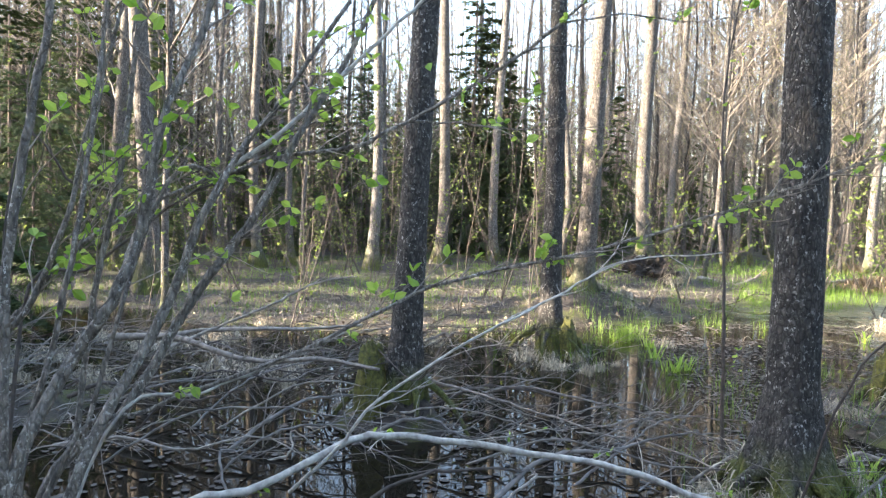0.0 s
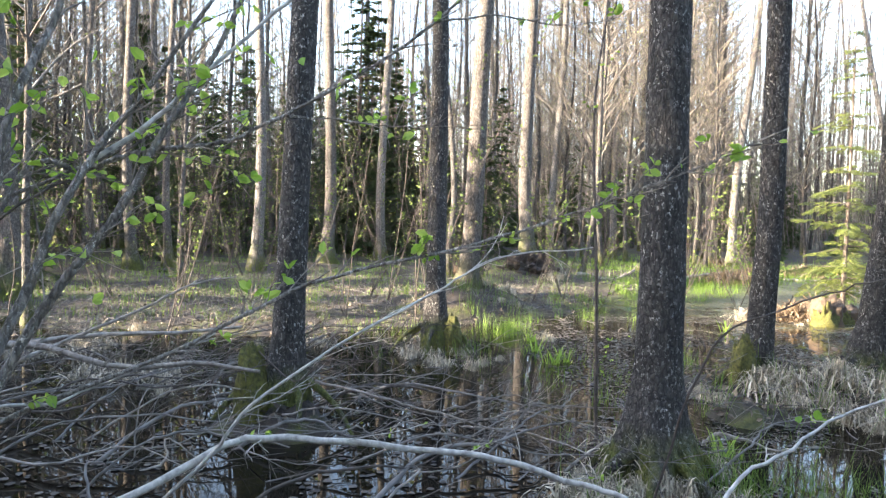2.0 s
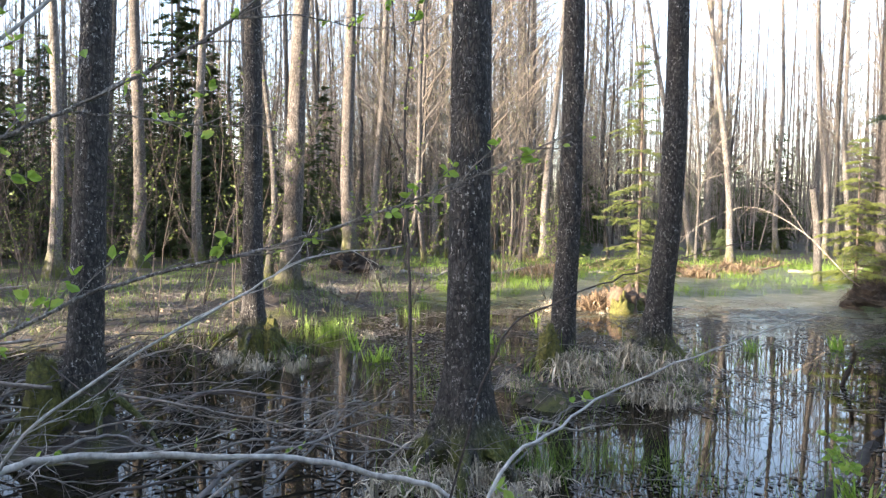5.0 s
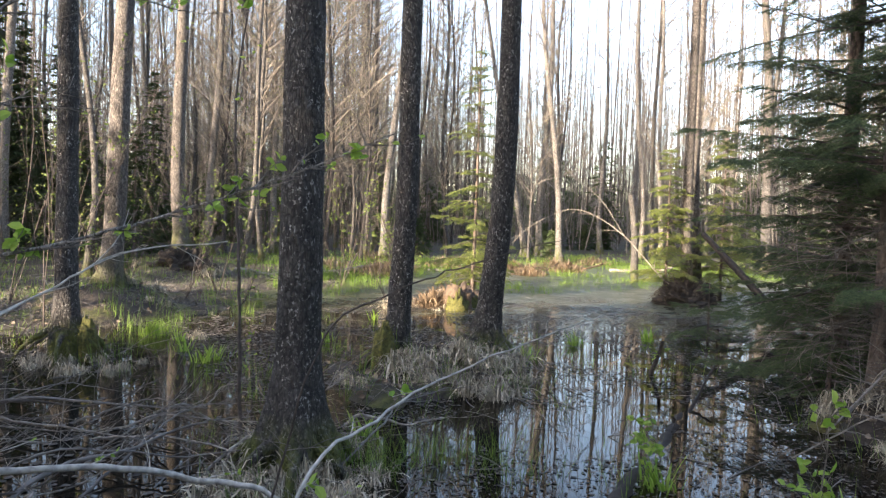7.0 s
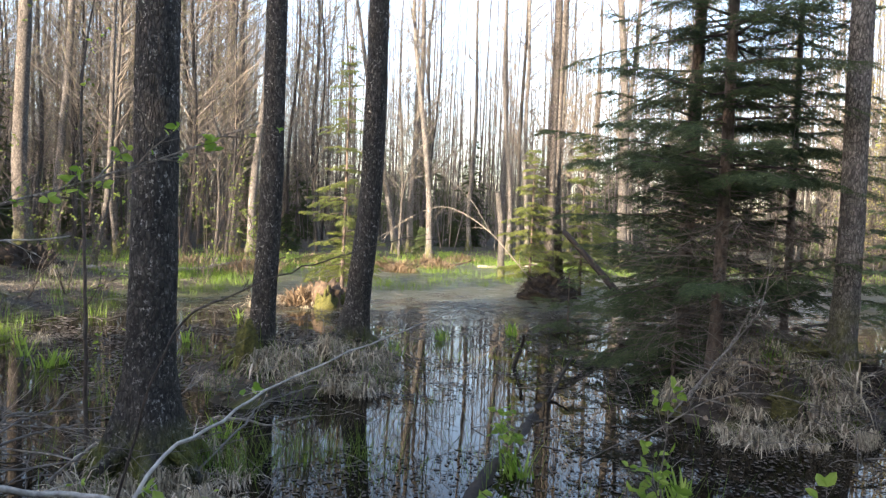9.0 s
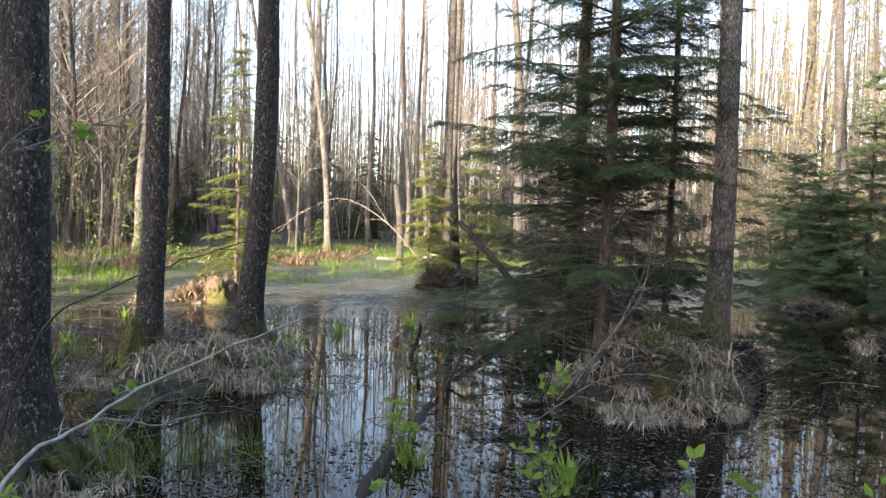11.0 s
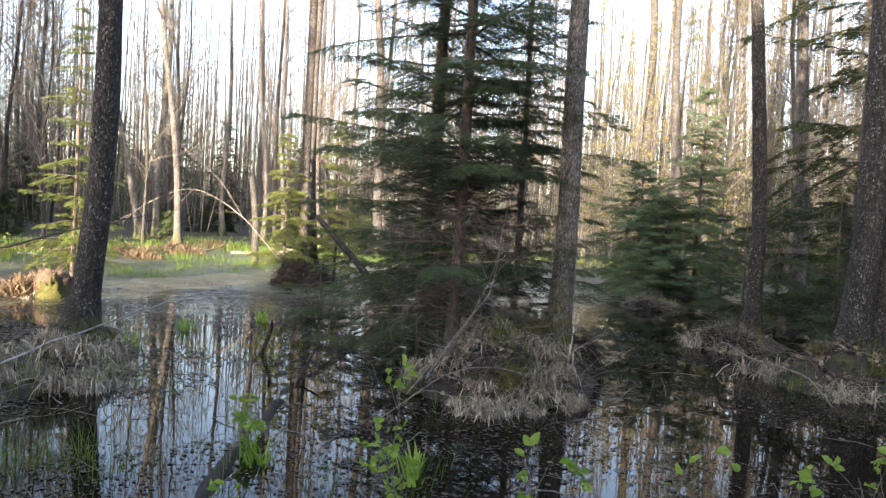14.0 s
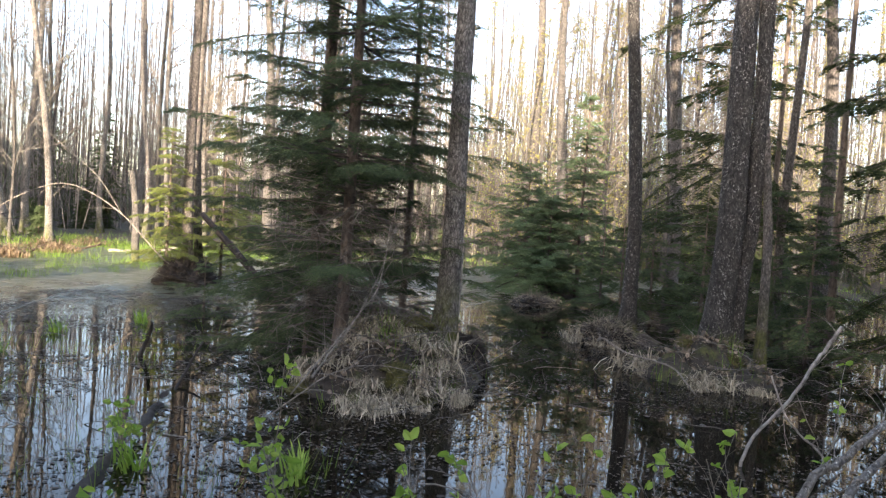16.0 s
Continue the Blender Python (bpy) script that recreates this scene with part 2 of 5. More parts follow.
# ------------------------------------------------------------------ building tools
class Shape:
    """Points and faces of one mesh in the making."""

    def __init__(self):
        self.v, self.f, self.two = [], [], None

    def tube(self, path, radii, sides=6, lump=0.0, rng=None, cap=True):
        start, ring = len(self.v), []
        side = None
        for i, p in enumerate(path):
            d = (path[min(i + 1, len(path) - 1)] - path[max(i - 1, 0)]).normalized()
            if side is None:
                side = d.orthogonal().normalized()
            side = (side - d * side.dot(d)).normalized()
            up = d.cross(side)
            for k in range(sides):
                a = 2 * math.pi * k / sides
                r = radii[i] * (1 + (rng.uniform(-lump, lump) if lump else 0))
                self.v.append(p + side * (r * math.cos(a)) + up * (r * math.sin(a)))
        for i in range(len(path) - 1):
            o = start + i * sides
            for k in range(sides):
                n = (k + 1) % sides
                self.f.append((o + k, o + n, o + sides + n, o + sides + k))
        if cap:
            self.f.append(tuple(range(start + (len(path) - 1) * sides, start + len(path) * sides)))
            self.f.append(tuple(reversed(range(start, start + sides))))

    def blade(self, foot, tip, width, bend, rng, steps=3):
        """A grass blade that arches over."""
        across = Vector((tip - foot)).cross(Vector((0, 0, 1)))
        across = across.normalized() if across.length > 1e-5 else Vector((1, 0, 0))
        s = len(self.v)
        for i in range(steps):
            k = i / steps
            p = foot.lerp(tip, k) + Vector((0, 0, bend * 4 * k * (1 - k)))
            w = across * width * 0.5 * (1 - 0.6 * k)
            self.v += [p - w, p + w]
        self.v.append(tip)
        for i in range(steps - 1):
            o = s + 2 * i
            self.f.append((o, o + 1, o + 3, o + 2))
        o = s + 2 * (steps - 1)
        self.f.append((o, o + 1, o + 2))

    def leaf(self, p, d, size, rng, width=0.62):
        """A folded leaf of six corners."""
        d = d.normalized()
        a = d.cross(Vector((rng.uniform(-1, 1), rng.uniform(-1, 1), rng.uniform(-0.3, 1)))).normalized()
        n = a.cross(d) * size * 0.12
        s = len(self.v)
        self.v += [p, p + d * size * 0.35 - a * size * width * 0.5 + n, p + d * size * 0.75 - a * size * width * 0.36 + n,
                   p + d * size, p + d * size * 0.75 + a * size * width * 0.36 + n, p + d * size * 0.35 + a * size * width * 0.5 + n,
                   p + d * size * 0.45]
        self.f += [(s, s + 6, s + 1), (s + 1, s + 6, s + 3, s + 2), (s, s + 5, s + 6), (s + 6, s + 5, s + 4, s + 3)]

    def spike(self, p, q, width):
        a = (q - p).orthogonal().normalized() * width
        s = len(self.v)
        self.v += [p - a, p + a, q]
        self.f.append((s, s + 1, s + 2))

    def split(self):
        """Faces added from here on take the second material."""
        self.two = len(self.f)

    def mesh(self, name, mat, smooth=True, second=None):
        me = bpy.data.meshes.new(name)
        me.from_pydata([tuple(p) for p in self.v], [], self.f)
        me.materials.append(mat)
        if second:
            me.materials.append(second)
            me.polygons.foreach_set("material_index", [int(i >= self.two) for i in range(len(self.f))])
        if smooth:
            me.polygons.foreach_set("use_smooth", [True] * len(me.polygons))
        me.update()
        return me


def part(name, shape, mat, parent, label="", smooth=True, second=None, kind=""):
    ob = new(name, shape.mesh(name, mat, smooth, second))
    ob.parent = parent
    return tagged(ob, label, kind=kind)


def thing(name, x, y, z, label, category, group="", kind=""):
    ob = new(name)
    ob.empty_display_size = 0.2
    ob.location = (x, y, z)
    return tagged(ob, label, category, group, kind)


def solo(name, shape, mat, label, category, group="", kind="", smooth=True, at=(0, 0, 0)):
    ob = new(name, shape.mesh(name, mat, smooth))
    ob.location = at
    return tagged(ob, label, category, group, kind)


def smooth_path(points, steps=5):
    """A curve through the given points (Catmull-Rom)."""
    pts = [Vector(p) for p in points]
    pts = [2 * pts[0] - pts[1]] + pts + [2 * pts[-1] - pts[-2]]
    out = []
    for a, b, c, d in zip(pts, pts[1:], pts[2:], pts[3:]):
        for i in range(steps):
            t = i / steps
            out.append(0.5 * (2 * b + (c - a) * t + (2 * a - 5 * b + 4 * c - d) * t * t + (3 * b - a - 3 * c + d) * t ** 3))
    return out + [pts[-2]]


def wander(start, way, length, rng, steps=6, kink=0.12, droop=0.0):
    p, d, out = Vector(start), Vector(way).normalized(), [Vector(start)]
    for _ in range(steps):
        d = (d + Vector((rng.uniform(-kink, kink), rng.uniform(-kink, kink), rng.uniform(-kink, kink) - droop))).normalized()
        p = p + d * (length / steps)
        out.append(p.copy())
    return out


def taper(n, a, b):
    return [a + (b - a) * i / (n - 1) for i in range(n)]


# ------------------------------------------------------------------ the lie of the land
MOUNDS = (
    (1.88, 3.86, 0.50, 0.34), (-0.30, 5.10, 0.50, 0.42), (3.80, 5.90, 0.65, 0.42), (4.90, 6.00, 0.60, 0.42), (3.20, 5.00, 0.45, 0.32),
    (4.10, 5.00, 0.45, 0.34), (1.20, 7.80, 0.80, 0.34), (2.15, 11.2, 1.0, 0.40), (6.85, 2.25, 0.80, 0.62), (6.10, 2.35, 0.62, 0.42),
    (9.10, -0.70, 0.85, 0.50), (8.60, -0.40, 0.50, 0.26), (11.1, 0.55, 0.75, 0.42), (11.9, 8.80, 0.55, 0.36), (17.2, 2.50, 1.3, 0.45), (4.4, 15.8, 1.0, 0.4),
    (-1.4, 6.3, 0.8, 0.20), (-3.0, 5.2, 1.0, 0.30), (0.0, 0.0, 1.6, 0.36),
)


def step(a, b, x):
    t = min(1.0, max(0.0, (x - a) / (b - a)))
    return t * t * (3 - 2 * t)


def ground(x, y):
    """Height of the ground over the water's level."""
    r = math.hypot(x, y)
    swell = 0.11 * noise.noise((x * 0.45, y * 0.45, 3.1)) + 0.06 * noise.noise((x * 1.7, y * 1.7, 7.7)) + 0.025 * noise.noise((x * 5, y * 5, 1.2))
    shore = step(6.8, 10.0, y - 0.78 * max(x - 0.5, 0) + 0.25 * min(x + 1, 0) + 1.3 * noise.noise((x * 0.6, y * 0.6, 11.0))) * 0.30
    far = step(20, 30, r) * 0.32
    away = step(40, 200, r) * 2.0 * (0.5 + noise.noise((x * 0.01, y * 0.01, 5)))
    z = -0.24 + swell + max(shore, far) + max(away, 0)
    for mx, my, mr, mh in MOUNDS:
        d2 = ((x - mx) ** 2 + (y - my) ** 2) / (mr * mr)
        if d2 < 6:
            z += mh * math.exp(-d2) * (1 + 0.35 * noise.noise((x * 3.1, y * 3.1, 2.0)) + 0.25 * noise.noise((x * 8, y * 8, 4.0)))
    return z


def build_ground():
    sectors, rings = 400, 310
    s = Shape()
    s.v.append(Vector((0, 0, ground(0, 0))))
    for i in range(rings):
        r = 0.25 * (1.0255 ** i)
        for k in range(sectors):
            a = 2 * math.pi * (k + 0.5 * (i % 2)) / sectors
            x, y = r * math.cos(a), r * math.sin(a)
            s.v.append(Vector((x, y, ground(x, y))))
    for k in range(sectors):
        s.f.append((0, 1 + k, 1 + (k + 1) % sectors))
    for i in range(rings - 1):
        o = 1 + i * sectors
        for k in range(sectors):
            n = (k + 1) % sectors
            s.f.append((o + k, o + sectors + k, o + sectors + n, o + n))
    solo("ground", s, FLOOR, "wet dark forest floor of mud and leaf litter", "ground", kind="structure")


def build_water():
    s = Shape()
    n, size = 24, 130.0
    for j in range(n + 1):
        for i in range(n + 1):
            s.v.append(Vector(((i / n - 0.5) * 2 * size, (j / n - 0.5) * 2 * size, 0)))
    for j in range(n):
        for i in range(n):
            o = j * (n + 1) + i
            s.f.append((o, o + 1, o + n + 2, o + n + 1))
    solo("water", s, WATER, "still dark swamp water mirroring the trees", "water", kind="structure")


build_ground()
build_water()


# ------------------------------------------------------------------ trees
def trunk_shape(h, r, lean, seed, sides=10, flare=1.9, sway=0.05, steps=18):
    """A trunk from its foot at the origin: buttressed below, tapering above."""
    rng = random.Random(seed)
    s = Shape()
    path, radii = [], []
    a1, a2 = rng.uniform(0, 6.28), rng.uniform(0, 6.28)
    for i in range(steps + 1):
        k = (i / steps) ** 1.7
        z = -0.35 + (h + 0.35) * k
        u = max(z, 0)
        path.append(Vector((lean[0] * u + sway * math.sin(a1 + u * 0.55) * min(u, 1.5),
                            lean[1] * u + sway * math.sin(a2 + u * 0.6) * min(u, 1.5), z)))
        foot = 1 + (flare - 1) * math.exp(-max(z, 0) / 0.22)
        radii.append(r * foot * (1 - 0.8 * max(z, 0) / h))
    s.tube(path, radii, sides, 0.05, rng)
    lobes = rng.randint(4, 6)
    for p in range(len(s.v)):
        i = p // sides
        c, v = path[min(i, steps)], s.v[p]
        z = c.z
        if z < 0.7:
            a = math.atan2(v.y - c.y, v.x - c.x)
            w = 1 + 0.28 * (flare - 1) * math.exp(-max(z, 0) / 0.25) * math.sin(lobes * a + a1)
            s.v[p] = Vector((c.x + (v.x - c.x) * w, c.y + (v.y - c.y) * w, v.z))
    return s, path, radii


def along(path, z):
    for a, b in zip(path, path[1:]):
        if a.z <= z <= b.z:
            return a.lerp(b, (z - a.z) / max(b.z - a.z, 1e-6))
    return path[-1]


def limbs_shape(path, h, r, seed, count=22, low=0.35, spread=1.0, buds=None, forks=4, fine=0.006):
    """Bare limbs with forked twigs over the upper trunk."""
    rng = random.Random(seed + 77)
    s = Shape()
    for i in range(count):
        z = h * (low + (0.98 - low) * (i + rng.random()) / count)
        a = rng.uniform(0, 6.28)
        start = along(path, z)
        length = spread * (0.5 + 2.0 * (1 - z / h)) * rng.uniform(0.6, 1.2)
        way = Vector((math.cos(a), math.sin(a), rng.uniform(0.5, 1.2)))
        limb = wander(start, way, length, rng, 5, 0.15, -0.03)
        lr = r * 0.22 * (1.15 - z / h) + 0.006
        s.tube(limb, taper(len(limb), lr, 0.004), 4, cap=False)
        for _ in range(forks):
            k = rng.randint(1, 4)
            tw = wander(limb[k], (limb[k + 1] - limb[k]).normalized() + Vector((rng.uniform(-1, 1), rng.uniform(-1, 1), rng.uniform(-0.2, 0.7))), length * rng.uniform(0.25, 0.5), rng, 3, 0.2)
            s.tube(tw, taper(4, fine, 0.4 * fine), 3, cap=False)
            if buds is not None:
                for p in tw[1:]:
                    buds.leaf(p, Vector((rng.uniform(-1, 1), rng.uniform(-1, 1), rng.uniform(-0.5, 0.5))), rng.uniform(0.03, 0.06), rng)
    return s


def alder(x, y, r, lean=(0, 0), h=17.0, seed=1, mat=None, label="", z=None, flare=1.9, sides=10, low=0.4, count=22, sway=0.05, group="", steps=18):
    z = ground(x, y) if z is None else z
    t = thing("alder_tree", x, y, z, label or "grey alder tree, bare in early spring, rooted in wet ground", "tree", group)
    s, path, _ = trunk_shape(h, r, lean, seed, sides, flare, sway, steps)
    part("trunk", s, mat or BARK_MID, t)
    part("crown", limbs_shape(path, h, r, seed, count * (2 if math.hypot(x, y) < 13 else 1), low, 1.5 if math.hypot(x, y) < 13 else 1.0), TWIG, t, "bare crown of thin grey limbs and twigs", kind="stuff")
    return t


def roots(t, r, seed, count, mat, reach=0.36):
    """Thick roots that run down from the foot of a trunk into the mud, each a part of its tree."""
    rng = random.Random(seed)
    for i in range(count):
        a = 2 * math.pi * (i + rng.uniform(-0.3, 0.3)) / count
        l = reach * rng.uniform(0.6, 1.2)
        way = Vector((math.cos(a), math.sin(a), 0))
        cross = Vector((-way.y, way.x, 0)) * rng.uniform(-0.15, 0.15)
        rise = rng.uniform(0.14, 0.30)
        pts = [way * r * 0.55 + Vector((0, 0, rise)), way * (r * 1.15) + Vector((0, 0, rise * 0.45)), way * (r * 1.3 + l * 0.4) + cross * 0.5 + Vector((0, 0, 0.02)),
               way * (r * 1.3 + l * 0.7) + cross + Vector((0, 0, -0.08)), way * (r * 1.3 + l) + cross * 1.6 + Vector((0, 0, -0.24))]
        s = Shape()
        path = smooth_path(pts, 4)
        s.tube(path, taper(len(path), r * rng.uniform(0.30, 0.5), 0.012), 8, 0.16, rng)
        part("root", s, mat, t)


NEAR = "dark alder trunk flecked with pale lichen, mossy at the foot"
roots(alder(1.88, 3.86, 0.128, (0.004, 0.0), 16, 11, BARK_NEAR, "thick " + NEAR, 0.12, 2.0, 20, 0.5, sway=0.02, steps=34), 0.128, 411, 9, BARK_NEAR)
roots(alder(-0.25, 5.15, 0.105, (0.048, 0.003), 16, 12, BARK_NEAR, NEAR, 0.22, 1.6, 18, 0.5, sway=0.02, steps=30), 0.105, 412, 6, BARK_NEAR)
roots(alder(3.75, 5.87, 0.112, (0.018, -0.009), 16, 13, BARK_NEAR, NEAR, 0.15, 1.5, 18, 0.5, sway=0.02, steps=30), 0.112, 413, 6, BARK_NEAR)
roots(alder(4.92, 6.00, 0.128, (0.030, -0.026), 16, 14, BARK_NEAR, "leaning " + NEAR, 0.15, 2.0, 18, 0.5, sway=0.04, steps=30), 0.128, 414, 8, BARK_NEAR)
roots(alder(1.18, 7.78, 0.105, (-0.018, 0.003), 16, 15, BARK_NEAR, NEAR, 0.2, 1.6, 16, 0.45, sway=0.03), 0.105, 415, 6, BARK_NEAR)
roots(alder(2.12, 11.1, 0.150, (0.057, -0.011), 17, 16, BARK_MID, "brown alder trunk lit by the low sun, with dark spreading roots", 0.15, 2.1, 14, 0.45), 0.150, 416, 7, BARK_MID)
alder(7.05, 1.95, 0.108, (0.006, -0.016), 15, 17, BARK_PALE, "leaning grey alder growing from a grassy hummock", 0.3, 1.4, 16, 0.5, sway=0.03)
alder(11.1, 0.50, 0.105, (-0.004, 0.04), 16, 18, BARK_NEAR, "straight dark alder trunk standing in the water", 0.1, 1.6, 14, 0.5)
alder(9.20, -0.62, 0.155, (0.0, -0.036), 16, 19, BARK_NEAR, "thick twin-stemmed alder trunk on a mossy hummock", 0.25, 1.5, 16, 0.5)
alder(9.15, -1.12, 0.055, (0.006, 0.06), 9, 20, BARK_MID, "slim grey young alder trunk", 0.2, 1.4, 10, 0.5)
# Most MID trunks take paler bark than SHADE ones, some sun in their colour
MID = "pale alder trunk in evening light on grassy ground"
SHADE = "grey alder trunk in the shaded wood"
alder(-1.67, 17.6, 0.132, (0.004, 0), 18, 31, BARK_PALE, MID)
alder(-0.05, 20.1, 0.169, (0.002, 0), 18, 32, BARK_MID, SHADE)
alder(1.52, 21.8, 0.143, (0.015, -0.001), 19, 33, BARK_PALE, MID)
alder(-4.41, 17.5, 0.116, (-0.010, -0.003), 18, 34, BARK_MID, SHADE, flare=2.4)
alder(-3.85, 18.6, 0.096, (0.005, 0.001), 17, 35, BARK_MID, SHADE, flare=2.2)
alder(-4.67, 11.7, 0.169, (-0.030, -0.014), 17, 36, BARK_MID, SHADE)
alder(4.36, 15.7, 0.150, (-0.022, 0.006), 18, 37, BARK_MID, "grey alder with a high mound of roots", flare=1.7)
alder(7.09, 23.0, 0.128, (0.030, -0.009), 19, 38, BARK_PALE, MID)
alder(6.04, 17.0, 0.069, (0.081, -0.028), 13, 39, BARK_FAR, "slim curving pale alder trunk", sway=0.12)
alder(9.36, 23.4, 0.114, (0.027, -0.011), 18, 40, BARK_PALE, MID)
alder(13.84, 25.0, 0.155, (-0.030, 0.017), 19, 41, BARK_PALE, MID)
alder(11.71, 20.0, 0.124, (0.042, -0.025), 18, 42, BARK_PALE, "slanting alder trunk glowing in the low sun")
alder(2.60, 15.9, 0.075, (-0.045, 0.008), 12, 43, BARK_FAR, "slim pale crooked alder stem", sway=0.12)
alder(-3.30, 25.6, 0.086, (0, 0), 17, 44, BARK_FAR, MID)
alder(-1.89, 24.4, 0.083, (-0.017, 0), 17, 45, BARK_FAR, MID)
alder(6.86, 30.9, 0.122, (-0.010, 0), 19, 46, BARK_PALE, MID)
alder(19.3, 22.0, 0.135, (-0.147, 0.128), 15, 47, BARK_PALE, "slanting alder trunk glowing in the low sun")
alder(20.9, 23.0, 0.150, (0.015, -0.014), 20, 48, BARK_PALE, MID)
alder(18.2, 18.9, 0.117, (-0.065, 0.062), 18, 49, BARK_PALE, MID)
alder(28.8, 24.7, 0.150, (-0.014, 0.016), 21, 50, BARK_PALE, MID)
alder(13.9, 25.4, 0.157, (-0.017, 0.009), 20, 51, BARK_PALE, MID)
alder(12.2, 9.0, 0.105, (-0.010, 0.014), 18, 52, BARK_MID, "twin alder trunk rising from a dark root ball", 0.2)
alder(12.8, 9.2, 0.085, (-0.012, 0.018), 18, 53, BARK_MID, "twin alder trunk rising from a dark root ball", 0.15)
alder(22.6, 13.7, 0.180, (-0.028, 0.045), 20, 54, BARK_FAR, MID)
alder(28.5, 5.6, 0.225, (-0.005, 0.026), 22, 55, BARK_FAR, MID)
alder(23.2, 3.7, 0.165, (-0.004, 0.024), 20, 56, BARK_FAR, MID)
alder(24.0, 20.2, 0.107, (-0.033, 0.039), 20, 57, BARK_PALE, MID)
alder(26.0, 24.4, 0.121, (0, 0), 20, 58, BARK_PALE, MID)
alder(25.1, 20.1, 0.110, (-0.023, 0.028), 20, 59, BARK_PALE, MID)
for i, (x, y, r) in enumerate(((-3.6, 9.6, 0.05), (-5.6, 14.2, 0.12), (-6.8, 15.5, 0.14), (-7.6, 18.0, 0.13), (-6.2, 20.5, 0.10), (-2.6, 13.6, 0.04), (-5.0, 22.6, 0.12),
                               (-8.6, 21.5, 0.14), (-0.9, 27.0, 0.13), (-9.5, 24.5, 0.15), (-6.9, 26.0, 0.12), (1.2, 28.5, 0.12), (3.2, 24.5, 0.10), (4.9, 26.8, 0.13))):
    alder(x, y, r, (0.01 * (i % 3 - 1), 0), 15 + i % 4, 140 + i, BARK_MID, SHADE, low=0.18, count=30)
alder(18.5, 0.10, 0.165, (0.001, 0.036), 20, 60, BARK_MID, SHADE)
alder(12.3, -1.62, 0.072, (0.002, 0.0), 15, 62, BARK_MID, SHADE)
alder(9.30, -0.80, 0.105, (0.0, -0.030), 15, 64, BARK_NEAR, "second stem of a twin alder on a mossy hummock", 0.25, 1.5, 14, 0.5)
alder(16.1, -2.83, 0.143, (0.008, 0.051), 18, 63, BARK_MID, SHADE)


# ------------------------------------------------------------------ spruces
def bough(s, start, way, length, rng, live, fine=1.0, droop=0.05):
    """A spruce branch: wood first; returns the twigs that carry needles."""
    p = wander(start, way, length, rng, 6, 0.07 if live else 0.16, droop if live else 0.01)
    s.tube(p, taper(7, 0.006 + 0.006 * length if live else 0.004 + 0.0035 * length, 0.002), 4, cap=False)
    twigs = []
    n = max(4, int(length / (0.055 if live else 0.09) / fine))
    for i in range(n):
        k = 0.12 + 0.86 * (i + rng.random()) / n
        j = min(int(k * 6), 5)
        a = p[j].lerp(p[j + 1], k * 6 - j)
        d = (p[j + 1] - p[j]).normalized()
        side = d.cross(Vector((0, 0, 1))).normalized() * (1 if i % 2 else -1)
        l = (0.10 + 0.30 * length * (1 - k) ** 0.8) * rng.uniform(0.6, 1.15)
        if live:
            w = d * 0.75 + side * rng.uniform(0.6, 1.0) + Vector((0, 0, rng.uniform(-0.35, 0.12)))
            twigs.append((a, w.normalized(), min(l, 0.42)))
        else:
            w = d * 0.5 + side * rng.uniform(0.3, 1.0) + Vector((0, 0, rng.uniform(-0.9, 0.3)))
            t = wander(a, w, l * 1.3, rng, 3, 0.3, 0.05)
            s.tube(t, taper(4, 0.0028, 0.001), 3, cap=False)
    twigs.append((p[5], (p[6] - p[5]).normalized(), length * 0.2 + 0.05))
    return twigs


def needles(s, twigs, rng, fine=1.0, broad=1.0):
    """Rows of needles on both sides of each twig and of its side twigs."""
    rows = []
    for a, d, l in twigs:
        rows.append((a, d, l))
        side = d.cross(Vector((0, 0, 1))).normalized()
        for k in (0.2, 0.36, 0.52, 0.68, 0.82) if l > 0.13 else (0.35, 0.65):
            sgn = rng.choice((-1, 1))
            for g in (sgn, -sgn) if rng.random() < 0.5 else (sgn,):
                rows.append((a + d * (l * k) + Vector((0, 0, -0.25 * l * k * k)), (d + side * g * 0.9 + Vector((0, 0, rng.uniform(-0.3, 0.15)))).normalized(), l * (1 - k) * 0.75 + 0.03))
    for a, d, l in rows:
        n = max(3, int(l / (0.014 * fine)))
        side = d.cross(Vector((0, 0, 1))).normalized()
        up = side.cross(d)
        for i in range(n):
            k = i / n
            q = a + d * (l * k) + Vector((0, 0, -0.25 * l * k * k))
            for sgn in (-1, 1):
                w = d * 0.7 + side * sgn + up * rng.uniform(-0.5, 0.6)
                s.spike(q, q + w.normalized() * 0.024 * fine * rng.uniform(0.7, 1.2), 0.0036 * fine * broad)


